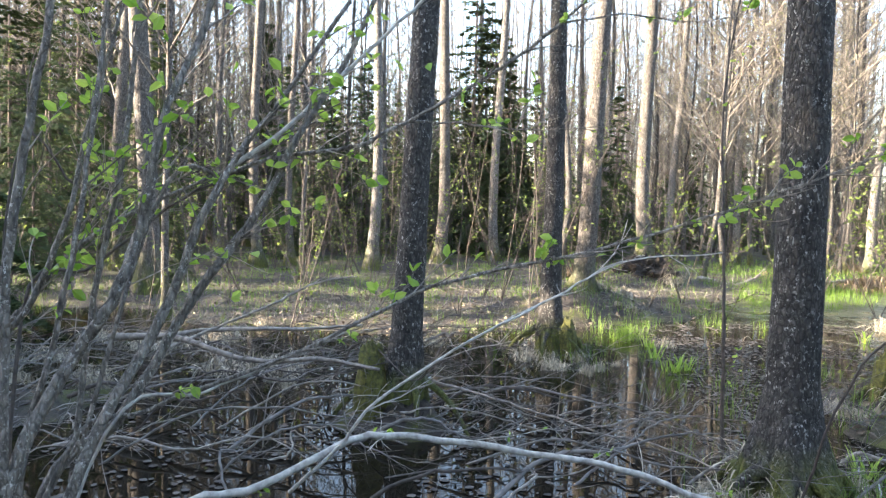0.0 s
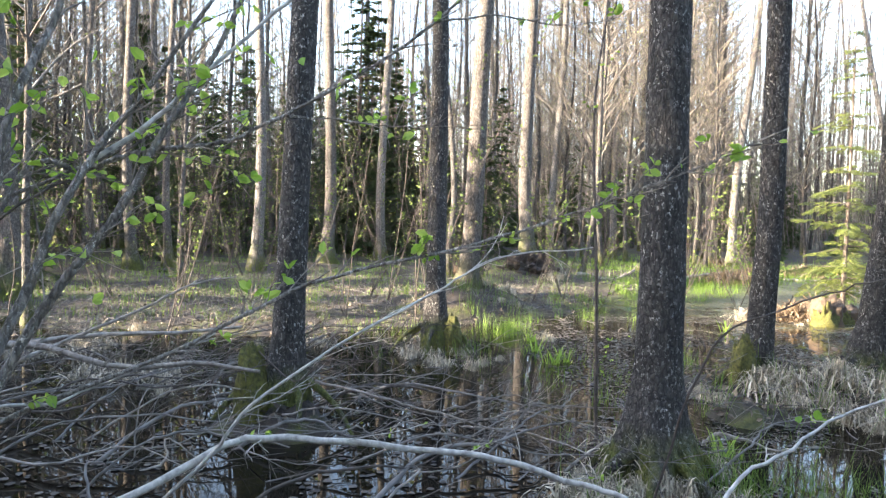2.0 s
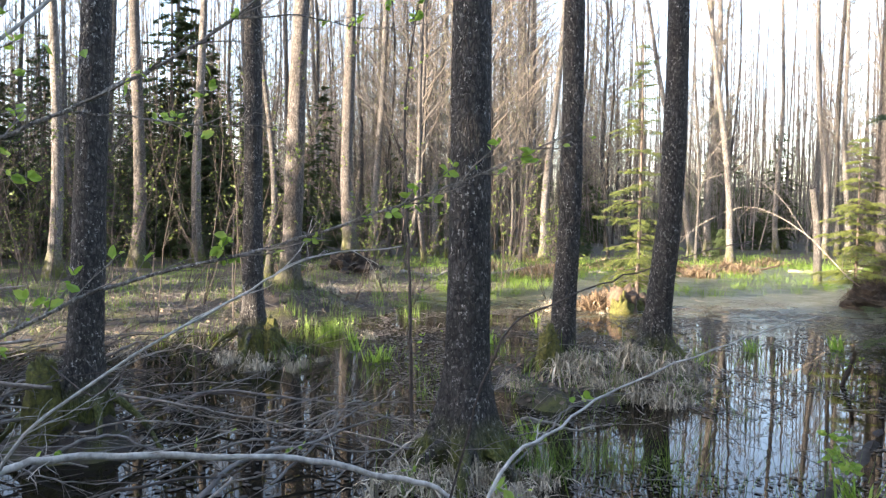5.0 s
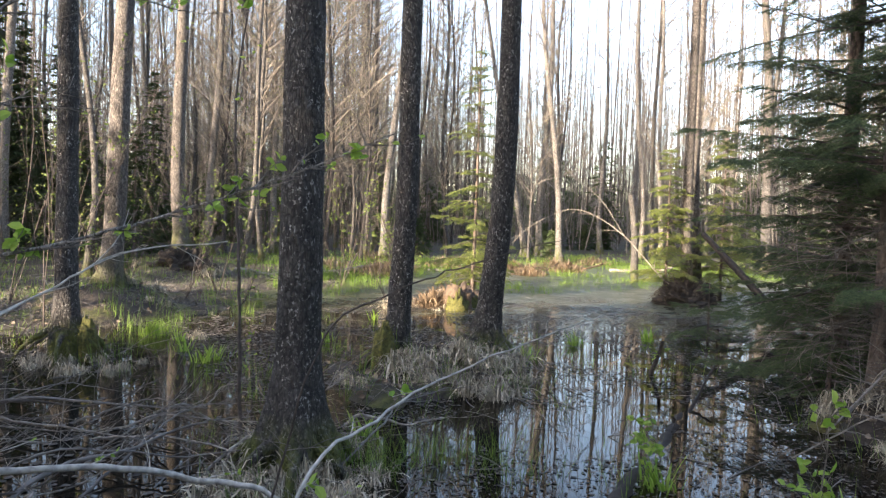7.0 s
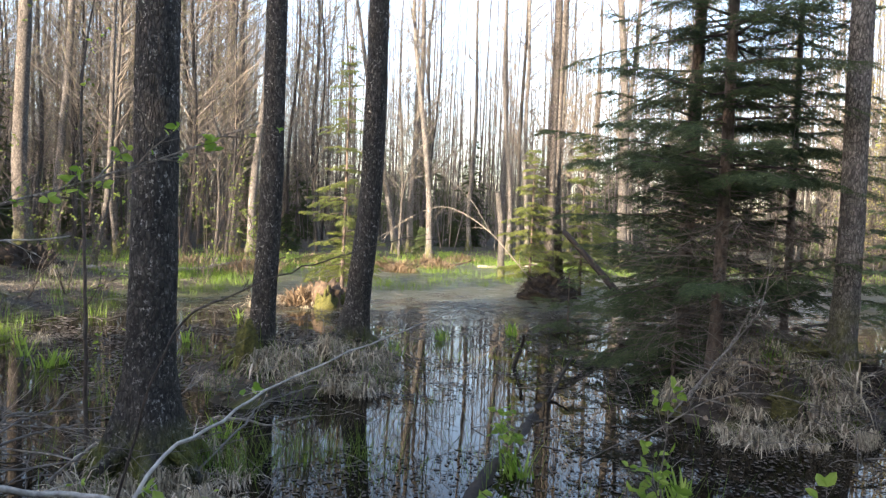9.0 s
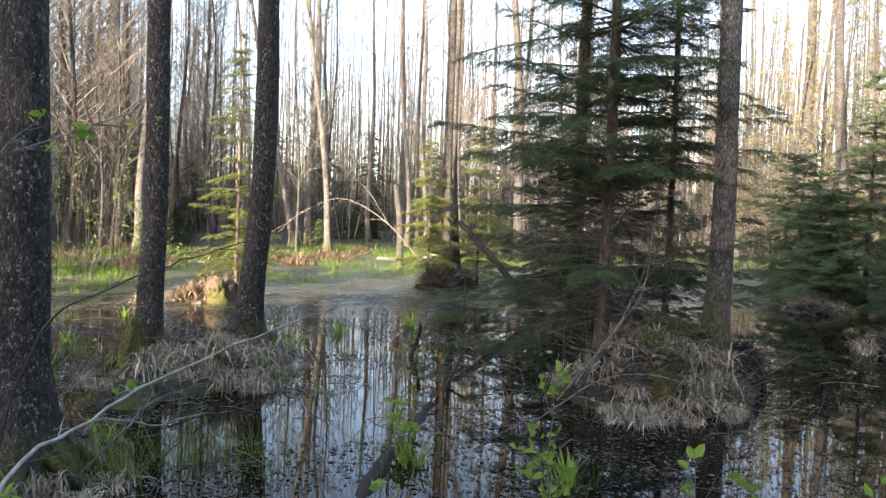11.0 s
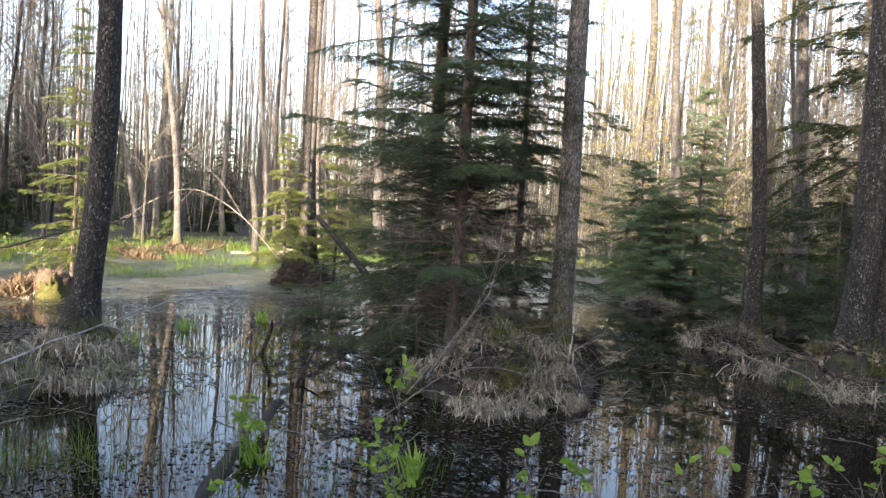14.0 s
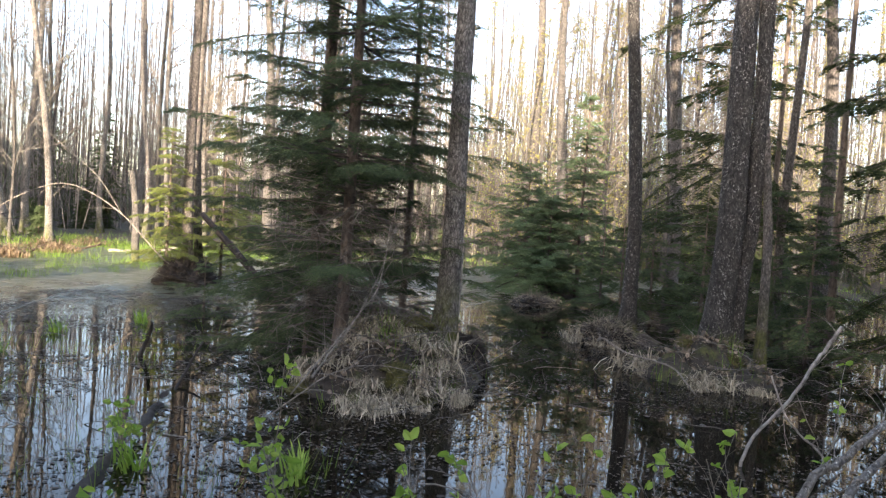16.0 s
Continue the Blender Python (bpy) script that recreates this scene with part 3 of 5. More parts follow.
def spruce(x, y, h, reach, seed, mat, label, live_from=0.2, whorl=0.32, per=6, fine=1.0, r=0.07, z=None, lean=(0, 0), single=True, group="", bare=1.0, broad=1.0, wild=0.0, level=0.0):
    rng = random.Random(seed)
    t = thing("spruce_tree", x, y, ground(x, y) if z is None else z, label, "tree", group)
    s, path, _ = trunk_shape(h, r, lean, seed, 10, 1.5, 0.01, 14)
    part("trunk", s, BARK_SPRUCE, t, "scaly brown trunk")
    low, crown = Shape(), Shape()
    all_twigs = []
    zz = 0.25
    while zz < h - 0.1:
        live = zz > live_from * h or rng.random() < 0.15
        for i in range(per):
            a = 2 * math.pi * (i + rng.random() * 0.8) / per + zz * 7
            l = reach * min(1.0, (1 - zz / h) ** 0.75 * 1.25) * rng.uniform(0.3, 1.15)
            if not live:
                l *= rng.uniform(0.5, 1.0) * bare
            if l < 0.05:
                continue
            start = along(path, zz + rng.uniform(-0.06, 0.06))
            way = Vector((math.cos(a), math.sin(a), rng.uniform(-0.25 - wild, 0.15 + 0.6 * wild) * (1 - 0.6 * level) + 0.12 * level + 0.5 * (zz / h) ** 2))
            if not live:
                bough(low, start, way, l, rng, False, fine, 0.05)
            elif single:
                b = Shape()
                tw = bough(b, start, way, l, rng, True, fine, 0.05 - 0.05 * level)
                b.split()
                needles(b, tw, rng, fine)
                part("bough", b, DARK_TWIG, t, second=mat, smooth=False)
            else:
                all_twigs += bough(crown, start, way, l, rng, True, fine, 0.05 - 0.05 * level)
        zz += whorl * rng.uniform(0.4, 1.4) * (1.0 if live else 0.30)
    if low.v:
        part("dead_tangle", low, DEAD_SPRUCE, t, "tangle of bare dead lower branches", kind="stuff")
    if not single:
        crown.split()
        needles(crown, all_twigs, rng, fine, broad)
        part("crown", crown, DARK_TWIG, t, "feathery needled boughs", second=mat, smooth=False, kind="stuff")
    return t


spruce(6.50, 2.80, 9.5, 1.5, 61, NEEDLE_NEAR, "dark green spruce with dead lower branches on a hummock", 0.17, 0.23, 6, r=0.06, z=0.3, bare=1.0, wild=0.12, level=0.65)
spruce(7.35, 3.55, 10.5, 1.4, 62, NEEDLE_NEAR, "dark spruce standing behind the hummock in water", 0.12, 0.30, 6, level=0.65, wild=0.15, fine=1.4, r=0.085, bare=0.9, single=False)
spruce(7.9, 2.75, 7.5, 1.3, 72, NEEDLE_NEAR, "dark young spruce behind a leaning alder", 0.12, 0.34, 5, level=0.6, wild=0.15, fine=1.5, r=0.045, single=False, bare=1.3)
for i, (x, y, h, reach) in enumerate(((8.6, 5.9, 1.1, 0.7), (6.9, 3.4, 1.9, 0.9), (8.0, 3.2, 2.6, 1.1), (8.6, 4.6, 2.4, 1.0))):
    spruce(x, y, h, reach, 130 + i, NEEDLE_NEAR, "small half-dead spruce in the tangle round a hummock", 0.12, 0.22, 6, fine=1.3, r=0.022, single=False, bare=1.0, wild=0.2, level=0.3, group="small spruces round the hummock")
spruce(16.9, 3.35, 3.1, 1.7, 73, NEEDLE_BUSH, "broad bushy young green spruce on a small islet", 0.02, 0.16, 8, fine=1.8, r=0.045, single=False, wild=0.25, level=0.6)
spruce(16.2, 2.65, 2.5, 1.3, 75, NEEDLE_BUSH, "low bushy young green spruce on a small islet", 0.02, 0.16, 8, fine=1.8, r=0.04, single=False, wild=0.25, level=0.5)
spruce(16.6, 2.05, 4.6, 1.35, 63, NEEDLE_BUSH, "slim bushy young green spruce on a small islet", 0.03, 0.26, 7, fine=1.8, r=0.05, single=False, wild=0.2, level=0.3)
for i, (x, y, h, reach) in enumerate(((11.7, -0.5, 2.5, 1.1), (12.3, -1.5, 2.8, 1.2), (10.7, -1.8, 2.4, 1.0), (13.4, 0.3, 2.6, 1.1), (12.6, 0.75, 1.9, 0.9), (14.6, 1.3, 2.2, 1.0))):
    spruce(x, y, h, reach, 150 + i, NEEDLE_NEAR, "dark half-dead spruce in a shaded thicket over the water", 0.25, 0.28, 6, fine=1.7, r=0.03, single=False, bare=1.2, wild=0.3, level=0.2, group="spruces of the shaded thicket")
spruce(12.0, 9.35, 3.0, 0.75, 64, NEEDLE_LIT, "small yellow-green spruce on a root ball", 0.05, 0.17, 6, fine=1.6, r=0.03, single=False, z=0.2)
spruce(13.0, 8.8, 3.4, 0.8, 65, NEEDLE_LIT, "small yellow-green spruce on a root ball", 0.05, 0.19, 6, fine=1.6, r=0.03, single=False, z=0.1)
spruce(8.63, 11.2, 5.0, 0.95, 66, NEEDLE_LIT, "sunlit young spruce, thin and yellow-green, beside a stump", 0.16, 0.30, 6, fine=1.6, r=0.045, single=False, wild=0.15)
spruce(10.2, 13.2, 1.8, 0.9, 67, NEEDLE_LIT, "low sunlit spruce bush", 0.02, 0.16, 6, fine=1.7, r=0.03, single=False)
spruce(11.6, -2.2, 9.0, 1.0, 68, NEEDLE_MID, "dark spruce among alder trunks", 0.12, 0.75, 3, fine=1.5, r=0.06, single=False, wild=0.2)
spruce(14.2, -1.6, 9.0, 1.0, 70, NEEDLE_MID, "dark spruce among alder trunks", 0.1, 0.75, 3, fine=1.7, r=0.06, single=False, wild=0.2)
spruce(13.0, 6.2, 2.6, 0.9, 71, NEEDLE, "low spruce thicket at the water's edge", 0.04, 0.2, 6, fine=1.7, r=0.03, single=False)


# added trees: high unseen crowns that darken the water's reflection at right
for i, (x, y, h, w) in enumerate(((10.4, -3.1, 13, 1.9), (12.9, -0.75, 15, 2.1), (16.0, -0.9, 16, 2.2))):
    spruce(x, y, h, w, 110 + i, NEEDLE, "tall dark spruce with a bare trunk and an added crown above the view", 0.45, 0.34, 7, fine=2.6, r=0.085, single=False, bare=0.35, wild=0.2)


def spruce_wood():
    """Dark spruces behind the alders, and unseen ones added round the camera's back for shade, out of three templates.
    """
    rng = random.Random(8)
    HEIGHTS = (15, 11, 6, 12)
    kinds = [spruce(0, 0, h, w, 80 + i, NEEDLE_MID if i < 3 else NEEDLE, "tall dark spruce at the back of the wood and in its added shade belt", 0.03, gap, per, fine=f, r=0.1, single=False, broad=wide,
                    group="spruces of the far wood", wild=0.45)
             for i, (h, w, gap, per, f, wide) in enumerate(((15, 2.3, 0.42, 6, 4.2, 1.2), (11, 2.0, 0.40, 6, 3.8, 1.2), (6, 1.6, 0.36, 6, 3.4, 1.1), (12, 2.2, 0.6, 6, 8.0, 3.0)))]
    spots = []
    for low, high, near, far, count, rise in ((82, 126, 23, 46, 48, 0.26), (83, 92, 24, 33, 10, 0.28), (80, 90, 22, 30, 7, 0.36), (56, 100, 30, 58, 30, 0.20), (98, 128, 17, 30, 9, 0.3), (6, 84, 38, 62, 10, 0.16)):
        for _ in range(count):     # behind the alders; tall only towards the dense side of the wood
            a, d = rng.uniform(low, high), rng.uniform(near, far)
            x, y = d * math.cos(radians(a)), d * math.sin(radians(a))
            top = 30 if a > 112 else rise * d + rng.uniform(-1.5, 1.5)
            spots.append((x, y, min(top, 0.28 * (10 - x)) if x < 3 and y - 0.12 * x < 21 else top))
    for x, y in ((-6.3, 11.3), (-7.6, 14.2), (-6.9, 16.4), (-8.2, 17.8), (-5.2, 13.4)):
        spots.append((x, y, 5.4))
    for x, y in ((4.8, 22.4), (3.4, 22.6), (2.3, 23.8), (1.1, 23.0), (0.3, 24.8), (5.9, 25.2), (4.2, 25.6), (-1.2, 23.4), (-2.6, 24.8)):
        spots.append((x, y, rng.uniform(5.0, 7.0)))
    for i in range(5):             # spruces added at the edge of view to shade the left wood
        spots.append((-9.8 - 0.9 * (i % 2) + rng.uniform(-0.4, 0.4), 11.0 + 2.7 * i, 5.6))
    wall = len(spots)
    for i in range(27, 96):        # unseen spruces added to keep the low sun off the pool, with a gap
        spots.append((-14.0 - 1.6 * (i % 4) + rng.uniform(-0.5, 0.5), -19 + i * 0.258 + rng.uniform(-0.4, 0.4), 30 if i < 92 else 9))
    for i in (0, 1, 3, 4, 6, 7, 9, 10, 11):            # lower unseen ones past the gap: the sun clears them, onto the far bank
        spots.append((-14.5 - 1.9 * (i % 3) + rng.uniform(-0.6, 0.6), 8.9 + i * 1.25 + rng.uniform(-0.4, 0.4), 7.2))
    # unseen spruces added behind the camera, holding back sky light
    for i in range(6):
        spots.append((-8 + 2.2 * i + rng.uniform(-0.8, 0.8), rng.uniform(-13, -8.5), 30))
    # more unseen ones added past the right edge, to darken that side
    for i in range(6):
        x = 4.5 + 2.2 * i + rng.uniform(-0.8, 0.8)
        spots.append((x, -0.21 * x - rng.uniform(6.0, 8.5), 30))
    for i, (x, y, top) in enumerate(spots):
        j = i % 3 if i < wall else 3
        size = rng.uniform(0.6, 1.0) if j < 3 else rng.uniform(0.75, 1.0) if x > 3 else rng.uniform(0.9, 1.1)
        m = pose(x, y, ground(x, y) - 0.05, rz=rng.uniform(0, 360)) @ Matrix.Scale(min(size, top / HEIGHTS[j]), 4)
        if i < 3 or i == wall:
            kinds[j].matrix_basis = m
        else:
            copy_thing(kinds[j], m)


spruce_wood()


def low_spruces():
    """Knee-high to head-high spruces under the far alders, and an unseen row added for shade."""
    rng = random.Random(18)
    k = spruce(0, 0, 2.6, 1.1, 95, NEEDLE_MID, "low dark green spruce, under the far alders and in an added shade row", 0.02, 0.2, 7, fine=4.0, r=0.04, single=False, broad=1.3, group="low spruces of the far wood", wild=0.4)
    # eight unseen ones left of the pool, added to shade the near ground
    for i in range(8):
        copy_thing(k, pose(-5.4 + 0.5 * (i % 2), 4.3 + 0.46 * i, 0.0, rz=47 * i) @ Matrix.Scale(0.7 + 0.1 * (i % 3), 4))
    for i in range(130):
        a, d = radians(rng.uniform(-26, 62) if i % 3 else rng.uniform(62, 126)), rng.uniform(26, 50)
        x, y = d * math.cos(a), d * math.sin(a)
        m = pose(x, y, ground(x, y) - 0.05, rz=rng.uniform(0, 360)) @ Matrix.Scale(rng.uniform(0.4, 1.2), 4)
        if i:
            copy_thing(k, m)
        else:
            k.matrix_basis = m


low_spruces()


def far_trees():
    """The open alder wood behind: templates that are repeated."""
    rng = random.Random(5)
    kinds = []
    for i in range(7):
        h, r = rng.uniform(17, 22), rng.uniform(0.05, 0.11)
        t = thing("alder_tree", 0, 0, 0, "tall bare alder trunk far off in the wood", "tree", "trees of the far wood")
        s, path, _ = trunk_shape(h, r, (rng.uniform(-0.03, 0.03), rng.uniform(-0.03, 0.03)), 300 + i, 7, 1.5, 0.08, 12)
        part("trunk", s, BARK_DIM if i % 3 == 0 else BARK_FAR, t)
        buds = Shape()
        part("crown", limbs_shape(path, h, r, 300 + i, 100, 0.14, 1.5, buds, 4, 0.010), TWIG, t, "bare crown of thin limbs and twigs", kind="stuff")
        part("bud_spray", buds, BUDS, t, "small opening buds", kind="stuff")
        kinds.append(t)
    made = 0
    spots = []
    while made < 300:
        a = radians(rng.uniform(-28, 128) if made < 180 else rng.uniform(107, 124) if made < 195 else rng.choice((rng.uniform(100, 130), rng.uniform(60, 79))) if made < 280 else rng.uniform(128, 332))
        d = (24 + 34 * rng.random() ** 0.85) if made < 180 else rng.uniform(26, 36) if made < 195 else rng.uniform(22, 48) if made < 280 else rng.uniform(12, 40)
        x, y = d * math.cos(a), d * math.sin(a)
        if any((x - u) ** 2 + (y - w) ** 2 < 0.9 for u, w in spots) or (x < 0 and 5 < y - 0.12 * x < 22):
            continue
        spots.append((x, y))
        k = kinds[made % 7]
        m = pose(x, y, ground(x, y), rz=rng.uniform(0, 360))
        if made < 7:
            k.matrix_basis = m
        else:
            copy_thing(k, m @ Matrix.Scale(rng.uniform(0.75, 1.15), 4))
        made += 1


def golden_trees():
    """Young trees coming into leaf where the sun reaches, past the shaded pool. The sun's gold is put into their leaf
    colour.
    """
    rng = random.Random(28)
    kinds = []
    for i in range(3):
        h = rng.uniform(9, 13)
        t = thing("young_tree", 0, 0, 0, "slim young tree, its opening leaves tinted golden-green for the sun's glow", "tree", "young trees coming into leaf")
        s, path, _ = trunk_shape(h, 0.06, (rng.uniform(-0.03, 0.03), rng.uniform(-0.03, 0.03)), 360 + i, 6, 1.3, 0.1, 10)
        part("trunk", s, BARK_FAR, t)
        tw, lv = Shape(), Shape()
        for _ in range(90):
            z = h * rng.uniform(0.08, 0.99)
            a = rng.uniform(0, 6.28)
            p = wander(along(path, z), Vector((math.cos(a), math.sin(a), rng.uniform(0.1, 1.1))), rng.uniform(0.4, 1.7) * (1.15 - z / h), rng, 4, 0.2)
            tw.tube(p, taper(5, 0.012, 0.004), 3, cap=False)
            for q in p[1:]:
                for _ in range(2):
                    lv.leaf(q + Vector((rng.uniform(-1, 1), rng.uniform(-1, 1), rng.uniform(-1, 1))) * 0.12, Vector((rng.uniform(-1, 1), rng.uniform(-1, 1), rng.uniform(-0.6, 0.6))), rng.uniform(0.04, 0.10), rng)
        part("twig_spray", tw, TWIG, t, kind="stuff")
        part("foliage", lv, SUN_GOLD_LEAF, t, "opening leaves with the sun's gold put into their green", smooth=False, kind="stuff")
        kinds.append(t)
    for i in range(140):
        a, d = radians(rng.uniform(-20, 16)), rng.uniform(26, 58)
        x, y = d * math.cos(a), d * math.sin(a)
        m = pose(x, y, ground(x, y), rz=rng.uniform(0, 360)) @ Matrix.Scale(rng.uniform(0.7, 1.3), 4)
        if i < 3:
            kinds[i].matrix_basis = m
        else:
            copy_thing(kinds[i % 3], m)


def distant_wood():
    """Past those, trunks and twigs that nobody could count."""
    rng = random.Random(15)
    s, b = Shape(), Shape()
    for i in range(3300):
        a, d = radians(rng.uniform(-36, 136)), rng.uniform(50, 140)
        x, y = d * math.cos(a), d * math.sin(a)
        h, r = rng.uniform(15, 23), rng.uniform(0.03, 0.085)
        z = ground(x, y) - 0.2
        lx, ly = rng.uniform(-0.04, 0.04) * h, rng.uniform(-0.04, 0.04) * h
        path = [Vector((x, y, z)), Vector((x + lx * 0.4, y + ly * 0.4, z + h * 0.45)), Vector((x + lx, y + ly, z + h))]
        s.tube(path, (r, r * 0.7, 0.02), 5, cap=False)
        for _ in range(16):
            k = rng.uniform(0.1, 0.97)
            p = Vector((x + lx * k, y + ly * k, z + h * k))
            w = Vector((rng.uniform(-1, 1), rng.uniform(-1, 1), rng.uniform(0.5, 1.4)))
            l = rng.uniform(0.6, 2.4) * (1.1 - k * 0.7)
            t = wander(p, w, l, rng, 3, 0.2)
            b.tube(t, taper(4, 0.02, 0.006), 3, cap=False)
    y_stems = Shape()
    for i in range(4300):
        a, d = radians(rng.uniform(-34, 82) if i % 6 else rng.uniform(82, 130)), rng.uniform(36 if i % 6 else 24, 95)
        x, y = d * math.cos(a), d * math.sin(a)
        h = rng.uniform(1.5, 7.0) if i % 3 == 0 else rng.uniform(5, 12)
        p = wander(Vector((x, y, ground(x, y) - 0.1)), Vector((rng.uniform(-0.15, 0.15), rng.uniform(-0.15, 0.15), 1)), h, rng, 4, 0.1)
        y_stems.tube(p, taper(5, 0.008 + 0.0022 * h, 0.004), 3, cap=False)
        for _ in range(7):
            j = rng.randint(0, 3)
            t = wander(p[j].lerp(p[j + 1], rng.random()), Vector((rng.uniform(-1, 1), rng.uniform(-1, 1), rng.uniform(0.2, 1.2))), h * rng.uniform(0.15, 0.35), rng, 2, 0.2)
            y_stems.tube(t, taper(3, 0.010, 0.004), 3, cap=False)
    belt = Shape()
    for i in range(650):           # the dark foot of the wood behind everything
        a, d = radians(rng.uniform(-32, 128)), rng.uniform(58, 125)
        x, y = d * math.cos(a), d * math.sin(a)
        z, h = ground(x, y) - 0.2, rng.uniform(3.0, 9.0)
        for k in range(70):
            u = (k + rng.random()) / 70
            g = rng.uniform(0, 6.28)
            l = (0.25 + 0.24 * h * (1 - u)) * rng.uniform(0.5, 1.1)
            p = Vector((x, y, z + h * (0.04 + 0.94 * u)))
            tip = p + Vector((math.cos(g) * l, math.sin(g) * l, rng.uniform(-0.35, 0.1) * l))
            for _ in range(5):
                q = p.lerp(tip, rng.uniform(0.2, 1.0))
                belt.spike(q, q + Vector((math.cos(g) + rng.uniform(-0.8, 0.8), math.sin(g) + rng.uniform(-0.8, 0.8), rng.uniform(-0.9, 0.2))) * rng.uniform(0.25, 0.6), 0.09)
    solo("distant_spruces", belt, NEEDLE_MID, "low dark belt of distant spruces under bare trunks", "trees", kind="stuff", smooth=False)
    haze, sprigs = Shape(), Shape()
    for i in range(520):
        a, d = (radians(rng.uniform(-30, 16)), rng.uniform(21, 46)) if i % 2 == 0 else (radians(rng.uniform(80, 128)), rng.uniform(19, 40))
        x, y = d * math.cos(a), d * math.sin(a)
        h = rng.uniform(2.0, 6.5)
        p = wander(Vector((x, y, ground(x, y) - 0.1)), Vector((rng.uniform(-0.2, 0.2), rng.uniform(-0.2, 0.2), 1)), h, rng, 5, 0.12)
        sprigs.tube(p, taper(6, 0.012, 0.004), 3, cap=False)
        for _ in range(16):
            j = rng.randint(1, 4)
            t = wander(p[j].lerp(p[j + 1], rng.random()), Vector((rng.uniform(-1, 1), rng.uniform(-1, 1), rng.uniform(-0.1, 0.9))), rng.uniform(0.4, 1.3), rng, 3, 0.25)
            sprigs.tube(t, taper(4, 0.006, 0.003), 3, cap=False)
            for q in t[1:]:
                if rng.random() < 0.75:
                    haze.leaf(q, Vector((rng.uniform(-1, 1), rng.uniform(-1, 1), rng.uniform(-0.6, 0.6))), rng.uniform(0.045, 0.10), rng)
    solo("budding_leaves", haze, HAZE_LEAF, "green haze of opening leaves between the far trunks", "leaves", kind="stuff", smooth=False)
    solo("budding_thicket", sprigs, DARK_TWIG, "thin twiggy undergrowth coming into leaf", "thicket", kind="stuff")
    solo("thicket", y_stems, THICKET, "brown thicket of bare young stems between the far trunks", "thicket", kind="stuff")
    solo("distant_wood", s, BARK_DIM, "distant wall of bare alder trunks", "trees", kind="stuff")
    solo("distant_twigs", b, TWIG, "haze of bare twigs in the distant wood", "branches", kind="stuff")


far_trees()
golden_trees()
distant_wood()


# ------------------------------------------------------------------ the shrub of saplings and the branches that cross the view
def stem_shape(points, r0, r1, sides=8, seed=1, lump=0.04, kink=0.004):
    s = Shape()
    path = smooth_path(points, 6)
    jog = random.Random(seed + 5)
    for p in path[1:-1]:
        p += Vector((jog.uniform(-1, 1), jog.uniform(-1, 1), jog.uniform(-1, 1))) * kink
    s.tube(path, taper(len(path), r0, r1), sides, lump, random.Random(seed))
    return s, path


def side_twigs(path, seed, count, length, r, leaves=None, leaf_size=0.045, frm=0.15, per_leaf=3, up=0.3):
    """Twigs that fork off a stem, with young leaves at their nodes."""
    rng = random.Random(seed)
    s = Shape()
    for i in range(count):
        k = frm + (0.98 - frm) * (i + rng.random()) / count
        j = min(int(k * (len(path) - 1)), len(path) - 2)
        d = (path[j + 1] - path[j]).normalized()
        w = d + Vector((rng.uniform(-1, 1), rng.uniform(-1, 1), rng.uniform(-0.5, 0.8) + up * 0.3))
        t = wander(path[j], w, length * rng.uniform(0.35, 1.1), rng, 5, 0.18)
        s.tube(t, taper(6, r * rng.uniform(0.6, 1.0), 0.0012), 4, cap=False)
        for q, e in zip(t[1:], t[2:]):
            if rng.random() < 0.6:
                f = wander(q, (e - q).normalized() + Vector((rng.uniform(-1, 1), rng.uniform(-1, 1), rng.uniform(-0.8, 0.8))), length * rng.uniform(0.12, 0.4), rng, 3, 0.2)
                s.tube(f, taper(4, r * 0.45, 0.001), 3, cap=False)
        if leaves is not None:
            bunch = rng.random() < 0.65
            for i_q, q in enumerate(t[1:]):
                if bunch and rng.random() < 0.2 + 0.18 * i_q:
                    for _ in range(rng.randint(1, per_leaf)):
                        leaves.leaf(q, Vector((rng.uniform(-1, 1), rng.uniform(-1, 1), rng.uniform(-0.6, 0.7))), leaf_size * rng.uniform(0.5, 1.2), rng)
    return s


